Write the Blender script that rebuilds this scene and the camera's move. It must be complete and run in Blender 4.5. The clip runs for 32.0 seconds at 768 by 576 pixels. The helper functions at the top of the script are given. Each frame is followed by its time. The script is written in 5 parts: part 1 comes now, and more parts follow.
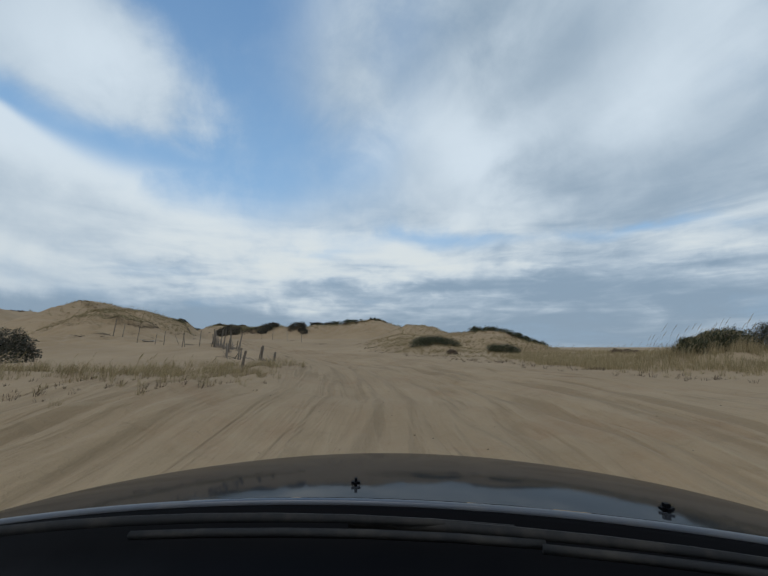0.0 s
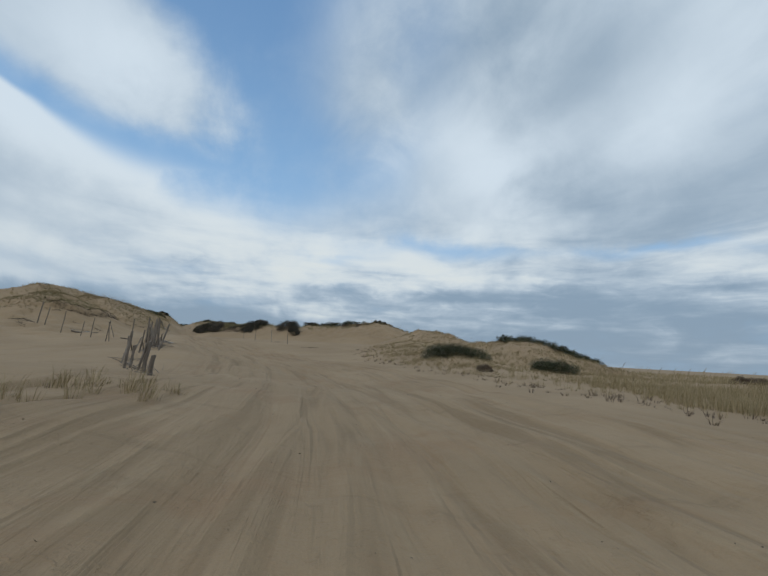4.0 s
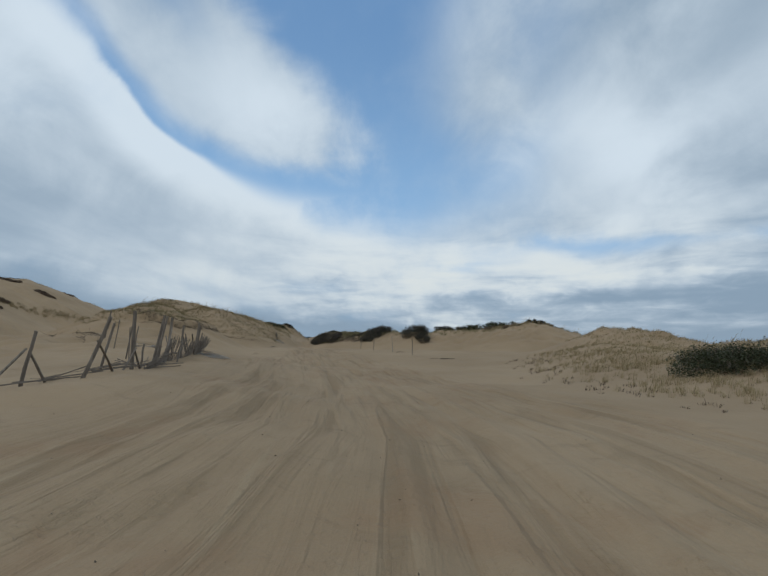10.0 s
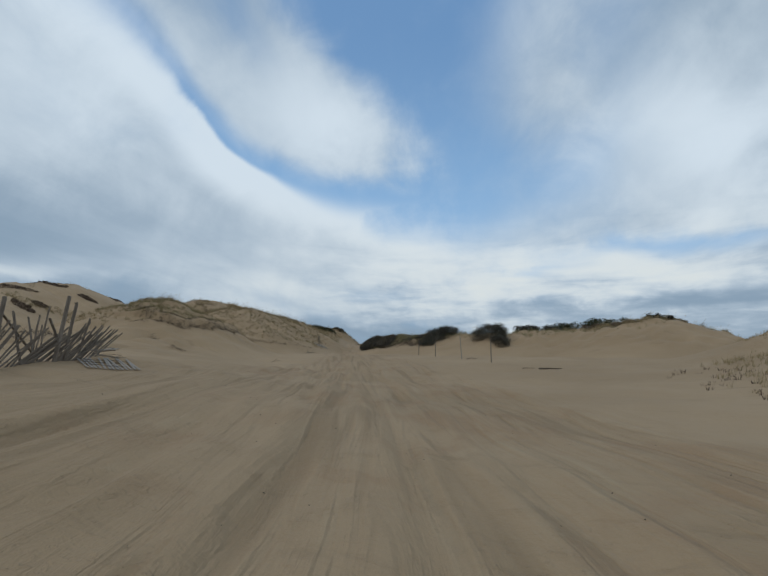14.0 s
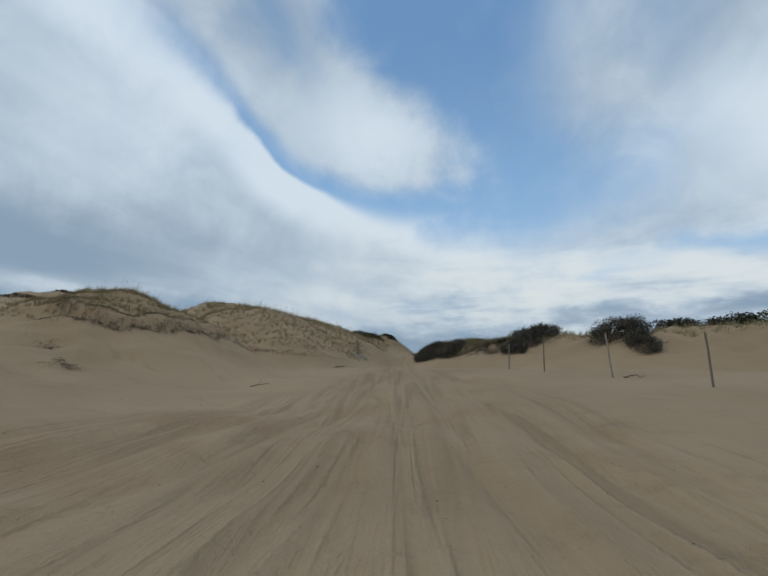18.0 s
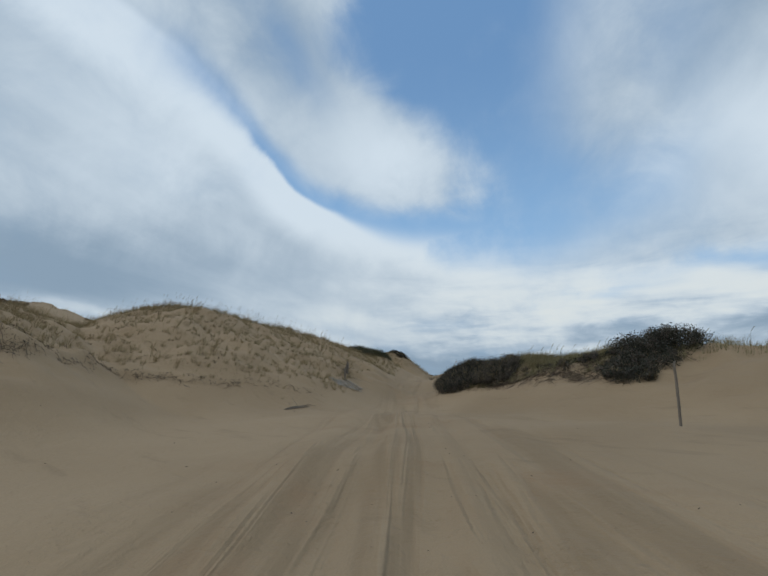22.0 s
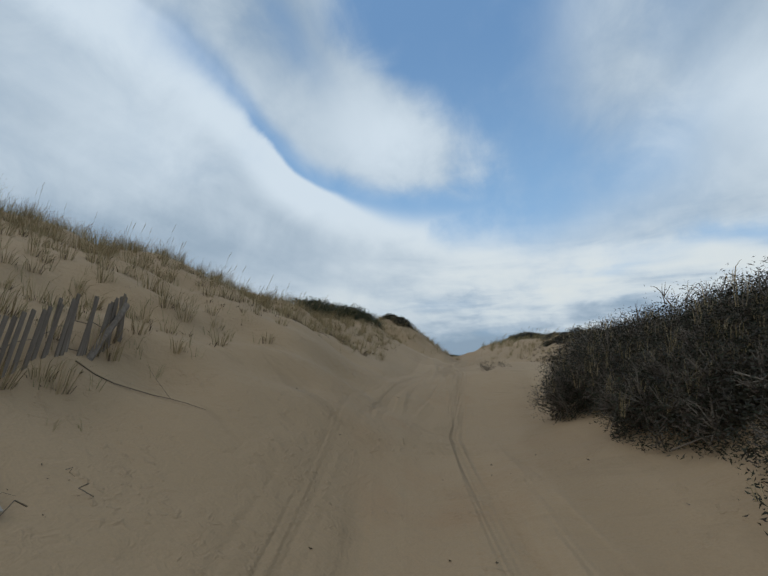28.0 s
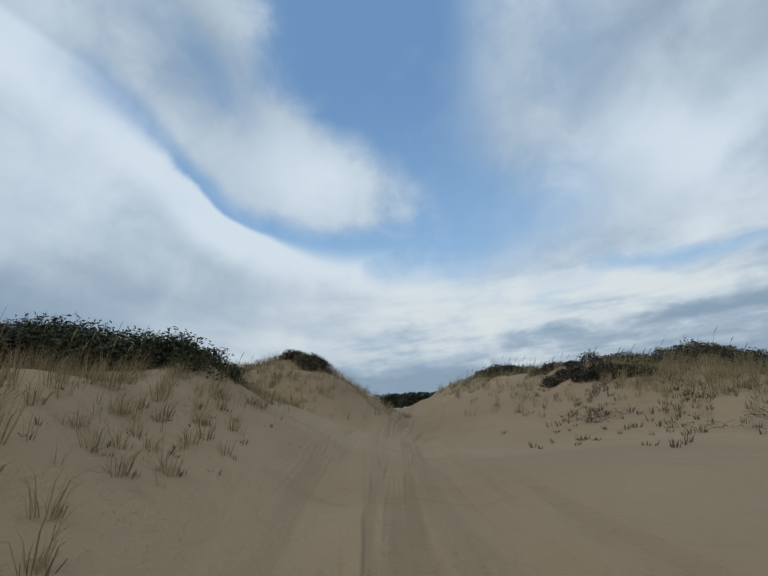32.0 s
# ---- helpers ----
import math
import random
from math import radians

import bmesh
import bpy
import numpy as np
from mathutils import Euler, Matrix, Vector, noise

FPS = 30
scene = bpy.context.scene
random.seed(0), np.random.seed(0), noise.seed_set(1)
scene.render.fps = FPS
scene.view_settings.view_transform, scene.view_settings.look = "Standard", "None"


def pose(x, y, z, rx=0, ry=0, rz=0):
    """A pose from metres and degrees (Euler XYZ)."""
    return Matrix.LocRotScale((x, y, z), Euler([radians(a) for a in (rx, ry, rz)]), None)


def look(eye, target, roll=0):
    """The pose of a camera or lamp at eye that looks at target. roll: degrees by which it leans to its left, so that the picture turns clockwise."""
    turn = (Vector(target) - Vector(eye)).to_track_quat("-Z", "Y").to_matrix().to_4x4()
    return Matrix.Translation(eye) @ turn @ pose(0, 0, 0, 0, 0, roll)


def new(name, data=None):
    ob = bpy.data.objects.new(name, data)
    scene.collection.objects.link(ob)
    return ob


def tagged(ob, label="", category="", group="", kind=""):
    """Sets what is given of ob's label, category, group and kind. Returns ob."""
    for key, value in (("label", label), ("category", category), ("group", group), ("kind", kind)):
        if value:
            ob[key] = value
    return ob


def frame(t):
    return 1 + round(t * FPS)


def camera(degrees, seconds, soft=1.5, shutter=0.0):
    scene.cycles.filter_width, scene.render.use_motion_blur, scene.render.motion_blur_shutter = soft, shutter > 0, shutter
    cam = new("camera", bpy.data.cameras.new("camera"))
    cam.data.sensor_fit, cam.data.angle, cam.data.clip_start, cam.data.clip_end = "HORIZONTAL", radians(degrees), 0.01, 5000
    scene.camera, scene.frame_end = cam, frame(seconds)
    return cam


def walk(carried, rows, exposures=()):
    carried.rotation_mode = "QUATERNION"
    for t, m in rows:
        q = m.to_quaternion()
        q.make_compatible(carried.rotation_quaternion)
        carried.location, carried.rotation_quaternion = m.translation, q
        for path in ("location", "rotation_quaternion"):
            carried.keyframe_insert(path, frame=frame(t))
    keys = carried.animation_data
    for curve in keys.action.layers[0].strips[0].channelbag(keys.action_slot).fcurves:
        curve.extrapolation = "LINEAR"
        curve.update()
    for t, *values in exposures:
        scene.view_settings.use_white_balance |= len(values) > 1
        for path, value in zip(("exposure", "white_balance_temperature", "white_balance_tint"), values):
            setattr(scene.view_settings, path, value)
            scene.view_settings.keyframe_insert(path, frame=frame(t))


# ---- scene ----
cam = camera(84.1, 32.0)
PATH = [
    (0, (0.0, 0.0, 1.5), (0.0, 1.981, 1.775), 0.0),
    (0.5, (0.073, 1.473, 1.462), (0.099, 3.456, 1.721), 0.6),
    (1, (0.127, 2.93, 1.438), (0.159, 4.912, 1.704), 0.6),
    (1.5, (0.199, 4.54, 1.421), (0.22, 6.522, 1.686), 1.4),
    (2, (0.322, 6.122, 1.426), (0.338, 8.103, 1.698), 1.2),
    (2.5, (0.339, 7.724, 1.443), (0.351, 9.704, 1.722), 1.9),
    (3, (0.378, 9.213, 1.493), (0.382, 11.192, 1.777), 2.0),
    (3.5, (0.383, 10.727, 1.526), (0.361, 12.705, 1.821), 2.7),
    (4, (0.314, 12.189, 1.535), (0.267, 14.164, 1.846), 3.0),
    (4.5, (0.239, 13.497, 1.535), (0.149, 15.469, 1.854), 3.1),
    (6.5, (-0.539, 18.457, 1.617), (-0.973, 20.383, 1.934), 3.4),
    (7, (-0.811, 19.613, 1.604), (-1.289, 21.528, 1.931), 3.4),
    (7.5, (-0.958, 20.822, 1.681), (-1.474, 22.726, 2.01), 3.5),
    (8, (-1.119, 22.057, 1.711), (-1.659, 23.953, 2.051), 2.7),
    (8.5, (-1.386, 23.395, 1.685), (-1.951, 25.284, 2.02), 2.9),
    (9, (-1.594, 24.607, 1.725), (-2.19, 26.487, 2.057), 2.2),
    (9.5, (-1.968, 25.928, 1.696), (-2.592, 27.798, 2.033), 1.7),
    (10, (-2.283, 27.218, 1.779), (-2.93, 29.081, 2.108), 1.6),
    (10.5, (-2.645, 28.514, 1.751), (-3.299, 30.373, 2.088), 0.9),
    (11, (-3.057, 29.813, 1.759), (-3.711, 31.674, 2.086), 1.0),
    (11.5, (-3.4, 31.086, 1.754), (-4.064, 32.943, 2.089), 0.5),
    (12, (-3.828, 32.438, 1.736), (-4.488, 34.298, 2.063), 1.1),
    (12.5, (-4.245, 33.806, 1.756), (-4.905, 35.667, 2.072), 0.8),
    (13, (-4.805, 35.224, 1.813), (-5.517, 37.064, 2.137), 1.3),
    (13.5, (-5.373, 36.677, 1.824), (-6.191, 38.468, 2.172), 1.2),
    (14, (-6.069, 38.037, 1.873), (-6.983, 39.779, 2.229), 1.7),
    (14.5, (-6.892, 39.504, 1.914), (-7.868, 41.214, 2.265), 1.5),
    (15, (-7.729, 41.018, 1.976), (-8.744, 42.705, 2.326), 1.5),
    (15.5, (-8.574, 42.559, 2.028), (-9.624, 44.223, 2.385), 1.3),
    (17.5, (-12.122, 48.672, 2.299), (-13.241, 50.281, 2.695), 1.1),
    (18, (-13.055, 50.176, 2.392), (-14.181, 51.779, 2.791), 1.1),
    (18.5, (-13.913, 51.651, 2.49), (-15.043, 53.248, 2.905), 1.2),
    (19, (-14.822, 53.025, 2.581), (-15.951, 54.62, 3.007), 1.3),
    (19.5, (-15.754, 54.459, 2.676), (-16.885, 56.051, 3.108), 1.2),
    (20, (-16.654, 55.887, 2.784), (-17.792, 57.474, 3.22), 1.2),
    (20.5, (-17.534, 57.311, 2.894), (-18.681, 58.886, 3.345), 0.9),
    (21, (-18.433, 58.649, 3.037), (-19.587, 60.215, 3.501), 1.2),
    (21.5, (-19.375, 60.049, 3.184), (-20.536, 61.606, 3.661), 1.1),
    (22, (-20.307, 61.465, 3.338), (-21.47, 63.017, 3.824), 1.0),
    (22.5, (-21.226, 62.884, 3.518), (-22.388, 64.436, 4.009), 0.8),
    (23, (-22.145, 64.282, 3.638), (-23.303, 65.837, 4.132), 0.6),
    (23.5, (-23.053, 65.616, 3.792), (-24.21, 67.175, 4.271), 0.4),
    (24, (-23.977, 66.915, 3.935), (-25.133, 68.482, 4.394), 0.6),
    (24.5, (-24.917, 68.284, 3.997), (-26.081, 69.855, 4.419), 0.7),
    (25, (-25.855, 69.638, 4.036), (-27.027, 71.213, 4.417), 0.6),
    (25.5, (-26.991, 70.934, 4.127), (-28.149, 72.528, 4.468), 0.8),
    (27.5, (-30.625, 76.778, 4.184), (-31.808, 78.349, 4.547), 0.1),
    (28, (-31.576, 78.174, 4.289), (-32.759, 79.737, 4.689), 0.1),
    (28.5, (-32.449, 79.521, 4.408), (-33.622, 81.077, 4.853), -0.2),
    (29, (-33.238, 80.753, 4.568), (-34.402, 82.302, 5.061), -0.5),
    (29.5, (-34.028, 81.976, 4.743), (-35.177, 83.527, 5.265), -0.7),
    (30, (-34.714, 83.214, 4.911), (-35.823, 84.79, 5.445), -2.0),
    (30.5, (-35.33, 84.371, 5.102), (-36.387, 85.977, 5.654), -2.7),
    (31, (-35.926, 85.522, 5.284), (-36.926, 87.163, 5.837), -4.1),
    (31.5, (-36.385, 86.621, 5.439), (-37.336, 88.288, 6.002), -4.5),
    (32, (-36.882, 87.699, 5.569), (-37.786, 89.392, 6.132), -4.9),
]
walk(cam, [(t, look(eye, target, roll)) for t, eye, target, roll in PATH])

# ---- sky and sun ----
world = bpy.data.worlds.new("sky")
scene.world = world
world.use_nodes = True
WT = world.node_tree
WT.nodes.clear()


class Nodes:
    """Short hands for building a node tree."""

    def __init__(self, tree):
        self.t = tree

    def node(self, kind, **settings):
        n = self.t.nodes.new(kind)
        for k, v in settings.items():
            setattr(n, k, v)
        return n

    def plug(self, socket, value):
        if isinstance(value, bpy.types.NodeSocket):
            self.t.links.new(value, socket)
        elif value is not None:
            socket.default_value = value

    def math(self, op, a, b=None, c=None, clamp=False):
        n = self.node("ShaderNodeMath", operation=op, use_clamp=clamp)
        for i, v in enumerate((a, b, c)):
            self.plug(n.inputs[i], v)
        return n.outputs[0]

    def add(self, a, b):
        return self.math("ADD", a, b)

    def mul(self, a, b):
        return self.math("MULTIPLY", a, b)

    def smooth(self, x, lo, hi, a=0.0, b=1.0):
        n = self.node("ShaderNodeMapRange", interpolation_type="SMOOTHSTEP")
        self.plug(n.inputs["Value"], x)
        for k, v in (("From Min", lo), ("From Max", hi), ("To Min", a), ("To Max", b)):
            self.plug(n.inputs[k], v)
        return n.outputs[0]

    def linear(self, x, lo, hi, a=0.0, b=1.0):
        n = self.node("ShaderNodeMapRange")
        self.plug(n.inputs["Value"], x)
        for k, v in (("From Min", lo), ("From Max", hi), ("To Min", a), ("To Max", b)):
            self.plug(n.inputs[k], v)
        return n.outputs[0]

    def mix(self, f, a, b, blend="MIX"):
        n = self.node("ShaderNodeMix", data_type="RGBA", blend_type=blend)
        self.plug(n.inputs[0], f)
        for i, v in ((6, a), (7, b)):
            self.plug(n.inputs[i], (*v, 1) if isinstance(v, tuple) else v)
        return n.outputs[2]

    def noise(self, vec, scale, detail=4.0, rough=0.55, warp=0.0):
        n = self.node("ShaderNodeTexNoise")
        self.plug(n.inputs["Vector"], vec)
        for k, v in (("Scale", scale), ("Detail", detail), ("Roughness", rough), ("Distortion", warp)):
            n.inputs[k].default_value = v
        return n.outputs["Fac"]

    def vec(self, x=0.0, y=0.0, z=0.0):
        n = self.node("ShaderNodeCombineXYZ")
        for i, v in enumerate((x, y, z)):
            self.plug(n.inputs[i], v)
        return n.outputs[0]

    def blob(self, vec, a, e, ra, re, turn=0.0):
        """A soft ellipse in the plane of vec: 1 at its centre, 0 far off."""
        m = self.node("ShaderNodeMapping", vector_type="TEXTURE")
        self.plug(m.inputs["Vector"], vec)
        m.inputs["Location"].default_value = (a, e, 0)
        m.inputs["Rotation"].default_value = (0, 0, radians(turn))
        m.inputs["Scale"].default_value = (ra, re, 1)
        d = self.node("ShaderNodeVectorMath", operation="DOT_PRODUCT")
        self.plug(d.inputs[0], m.outputs[0])
        self.plug(d.inputs[1], m.outputs[0])
        return self.math("EXPONENT", self.mul(d.outputs["Value"], -1.0))


W = Nodes(WT)
way = W.node("ShaderNodeTexCoord").outputs["Generated"]
split = W.node("ShaderNodeSeparateXYZ")
W.plug(split.inputs[0], way)
dx, dy, dz = split.outputs
DEG = 180 / math.pi
az = W.mul(W.math("ARCTAN2", W.mul(dx, -1.0), dy), DEG)      # degrees to the left of +y
el = W.mul(W.math("ARCSINE", dz), DEG)                         # degrees over the horizon
up = W.math("MAXIMUM", W.add(dz, 0.10), 0.05)
# The cloud layer's plane, turned so that its streaks run away from the viewer at 16 degrees
pu, pv = W.math("DIVIDE", dx, up), W.math("DIVIDE", dy, up)
ca, sa = math.cos(radians(16)), math.sin(radians(16))
across = W.add(W.mul(pu, ca), W.mul(pv, sa))
along = W.add(W.mul(pu, -sa), W.mul(pv, ca))
wisp = W.noise(W.vec(W.mul(across, 1.6), W.mul(along, 0.45), 3.0), 1.0, 7.0, 0.6, 0.4)
fine = W.noise(W.vec(W.mul(across, 5.0), W.mul(along, 1.6), 7.0), 1.0, 6.0, 0.6, 0.3)
curl = W.noise(W.vec(W.mul(across, 0.9), W.mul(along, 0.7), 11.0), 1.0, 3.0, 0.5, 0.0)
low = W.noise(W.vec(W.mul(az, 0.075), W.mul(el, 0.34), 5.0), 1.0, 5.0, 0.5, 0.5)
# Degrees, pushed about a little so that no edge is clean
puff = W.noise(way, 7.0, 7.0, 0.58, 0.3)
drift = W.noise(way, 2.6, 6.0, 0.55, 0.2)
pa = W.add(az, W.add(W.mul(W.add(puff, -0.5), 8.0), W.mul(W.add(wisp, -0.5), 4.0)))
pe = W.add(el, W.add(W.mul(W.add(drift, -0.5), 5.0), W.mul(W.add(puff, -0.5), 3.5)))
spot = W.vec(pa, pe, 0.0)


def total(rows, start):
    value = start
    for weight, a, e, ra, re, turn in rows:
        value = W.math("MULTIPLY_ADD", W.blob(spot, a, e, ra, re, turn), weight, value)
    return value


def profile(x, lo, hi, rows):
    """A smooth curve through rows of (x, degrees)."""
    n = W.node("ShaderNodeValToRGB")
    W.plug(n.inputs[0], W.linear(x, lo, hi))
    n.color_ramp.interpolation = "B_SPLINE"
    for i, (a, v) in enumerate(rows):
        if i > 1:
            n.color_ramp.elements.new((a - lo) / (hi - lo) * 0.98)
    for i, (a, v) in enumerate(rows):
        e = n.color_ramp.elements[i]
        e.position, e.color = (a - lo) / (hi - lo), ((v + 10) / 100,) * 3 + (1,)
    return W.add(W.mul(n.outputs[0], 100.0), -10.0)


# The large opening between a left and a right edge, and the narrow one that winds down to it from the left
left_edge = profile(pe, 0, 90, [(0, 30), (18, 31), (22, 33), (24.5, 28), (27, 25), (30, 25.5), (33, 29), (36.5, 34), (38.5, 39.5), (42.6, 44), (46, 45), (56, 46), (75, 60)])
right_edge = profile(pe, 0, 90, [(0, 14), (14, 12), (18, 9.5), (22, 8), (26, 7), (30, 9.5), (34, 11), (38, 11), (44, 10), (55, 6), (75, -8)])
open_main = W.mul(W.mul(W.smooth(W.math("SUBTRACT", pa, right_edge), -8.0, 10.0), W.smooth(W.math("SUBTRACT", left_edge, pa), -5.5, 7.0)), W.smooth(pe, 12.0, 22.0))
open_main = W.mul(open_main, W.smooth(W.add(wisp, W.mul(W.add(curl, -0.5), 0.5)), 0.35, 0.8, 1.0, 0.55))
line = profile(W.add(az, W.add(W.mul(W.add(puff, -0.5), 6.0), W.mul(W.add(drift, -0.5), 6.0))), 0, 90, [(0, 22), (20, 22.3), (30, 22.3), (36, 22.5), (41.5, 23.4), (45.8, 24.6), (50, 26.6), (53.8, 29.6), (57, 32.8), (61, 35.6), (66, 38), (73, 39.5), (88, 43)])
gap = W.add(W.math("SUBTRACT", el, line), W.mul(W.add(puff, -0.5), 3.2))
open_line = W.mul(W.mul(W.smooth(gap, W.smooth(W.math("ABSOLUTE", W.add(az, -49.0)), 2.0, 16.0, -0.8, -4.5), 0.2), W.smooth(gap, 4.2, 0.0)), W.mul(W.smooth(az, 76.0, 48.0, 0.12, 0.85), W.smooth(az, 4.0, 26.0)))
opening = W.math("MAXIMUM", open_main, open_line)
# weight, azimuth, elevation, two half sizes, turn: where else the layer opens (below 0) and thickens (over 0)
cover = total([
    (-0.5, 20, 62, 16, 12, 0), (-0.45, 2, 24, 6, 7, 20), (-0.5, -8, 13.9, 12, 1.3, 0), (-0.6, -31, 13.5, 9, 0.9, 4), (-0.35, 8, 12.5, 6, 1.2, 0),
    (-0.35, -2, 41, 8, 8, 0), (-0.3, 58, 45, 12, 4, 35), (-0.2, 50, 40, 8, 3, 40), (0.22, 38, 30.5, 8, 4, 20), (0.3, -22, 26, 14, 9, 0), (0.4, 56, 16, 18, 6, -10), (0.25, 24, 13.5, 12, 3, 0), (0.3, -20, 8, 30, 4, 0),
], W.add(0.92, W.mul(opening, -1.0)))
cover = W.add(cover, W.add(W.mul(W.add(fine, -0.5), 0.16), W.mul(W.add(puff, -0.5), 0.7)))
cover = W.add(cover, W.mul(W.add(low, -0.5), W.mul(W.smooth(el, 22.0, 10.0, 0.0, 1.0), W.smooth(az, 48.0, 22.0, 0.15, 1.0))))
cover = W.smooth(cover, 0.0, 1.0)
# How white the layer is: thin lit edges against its grey thick parts
white = total([
    (0.3, 38, 30.5, 8, 5, 12), (0.3, 16, 13, 13, 4, 0), (0.28, -6, 11.5, 14, 2.4, 0), (0.15, 68, 28, 12, 7, 30), (-0.3, 56, 44, 12, 6, 30),
    (0.3, -38, 10.5, 9, 1.8, 0), (0.35, -12, 24, 8, 5, 35), (0.25, 40, 6, 20, 1.3, 0), (0.2, 3, 9, 10, 1.2, 0), (0.2, -10, 36, 10, 8, 0),
    (-0.5, 76, 12.5, 20, 5.0, -5), (-0.18, -20, 10, 16, 8, 0), (-0.25, -10, 40, 16, 12, 0), (0.3, 74, 8.8, 9, 1.0, 3), (-0.6, 62, 5.0, 16, 2.6, 0), (-0.22, -27, 20, 14, 4.5, 12), (-0.08, -28, 4.5, 18, 3.0, 0), (-0.35, 30, 4, 20, 2.2, 0), (-0.3, -22, 36, 14, 8, 0),
], W.add(0.56, W.mul(W.add(curl, -0.5), 0.5)))
white = W.add(white, W.smooth(el, 8.0, 1.5, 0.0, -0.22))
fleck = W.noise(W.vec(W.mul(az, 0.22), W.mul(el, 0.72), 9.0), 1.0, 5.0, 0.55, 0.9)
white = W.add(white, W.mul(W.add(fleck, -0.5), W.mul(W.smooth(el, 19.0, 9.0, 0.0, 0.5), W.smooth(az, 44.0, 24.0, 0.1, 1.0))))
white = W.add(white, W.mul(W.smooth(el, 16.0, 6.0, 0.0, -0.12), W.smooth(az, 50.0, 20.0)))
band = W.noise(W.vec(W.mul(az, 0.028), W.mul(el, 0.42), 15.0), 1.0, 4.0, 0.5, 0.25)
white = W.add(white, W.mul(W.add(band, -0.5), W.mul(W.smooth(el, 14.0, 7.0, 0.0, 1.0), W.smooth(az, 24.0, 6.0, 0.15, 1.0))))
lit = W.mul(W.mul(W.smooth(gap, -8.0, -1.2), W.smooth(gap, 1.5, -0.5)), W.smooth(az, 14.0, 34.0))
white = W.add(white, W.mul(lit, 0.5))
white = W.add(white, W.mul(W.add(low, -0.5), W.mul(W.smooth(el, 24.0, 11.0, 0.0, 1.0), W.smooth(az, 48.0, 22.0, 0.12, 1.0))))
white = W.add(white, W.add(W.mul(W.add(wisp, -0.5), 0.3), W.mul(W.add(puff, -0.5), 0.45)))
white = W.add(white, W.mul(W.add(fine, -0.5), 0.08))
# Long soft bands that climb to the right over the right half of the sky
rise, run = W.add(W.mul(az, 0.54), W.mul(el, 0.84)), W.add(W.mul(az, -0.84), W.mul(el, 0.54))
sweep = W.noise(W.vec(W.mul(rise, 0.06), W.mul(run, 0.012), 21.0), 1.0, 3.0, 0.45, 0.35)
white = W.add(white, W.mul(W.add(sweep, -0.5), W.mul(W.smooth(az, 18.0, 2.0, 0.0, 1.0), W.smooth(el, 9.0, 18.0))))
grey_white = W.mix(W.smooth(white, 0.05, 0.95), (2.5, 3.45, 4.5), (6.3, 7.3, 8.2))
haze = W.mix(W.smooth(el, 0.0, 9.0), (2.7, 3.25, 3.8), grey_white)
cloud = W.mix(0.75, haze, grey_white)
cloud = W.mix(W.mul(W.smooth(el, 24.0, 6.0), W.smooth(white, 0.35, 1.0, 0.0, 0.75)), cloud, (7.1, 7.4, 7.05))
clear = W.mix(W.smooth(el, 12.0, 44.0), (2.95, 5.2, 8.0), (1.6, 3.2, 5.75))
nishita = W.node("ShaderNodeTexSky", sky_type="NISHITA", sun_disc=False, sun_elevation=radians(55), sun_rotation=radians(215))
blue = W.mix(0.2, clear, nishita.outputs[0])
sky_color = W.mix(cover, blue, cloud)
sky_color = W.mix(W.smooth(el, -3.0, -0.2), (1.9, 1.7, 1.4), sky_color)
bg = W.node("ShaderNodeBackground")
W.plug(bg.inputs[0], sky_color)
bg.inputs[1].default_value = 0.1
W.plug(W.node("ShaderNodeOutputWorld").inputs[0], bg.outputs[0])

sun = new("sun", bpy.data.lights.new("sun", "SUN"))
sun.data.energy, sun.data.angle, sun.data.color = 0.42, radians(30), (1.0, 0.92, 0.82)
sun.matrix_world = look((0, 0, 30), (14, 20, 0))

# ---- materials ----
def material(name):
    m = bpy.data.materials.new(name)
    m.use_nodes = True
    m.node_tree.nodes.clear()
    n = Nodes(m.node_tree)
    b = n.node("ShaderNodeBsdfPrincipled")
    n.plug(n.node("ShaderNodeOutputMaterial").inputs[0], b.outputs[0])
    b.inputs["Specular IOR Level"].default_value = 0.25
    return m, n, b


def bump(n, b, height, strength, distance):
    k = n.node("ShaderNodeBump")
    n.plug(k.inputs["Height"], height)
    k.inputs["Strength"].default_value, k.inputs["Distance"].default_value = strength, distance
    n.plug(b.inputs["Normal"], k.outputs[0])


def place(n):
    return n.node("ShaderNodeNewGeometry").outputs["Position"]


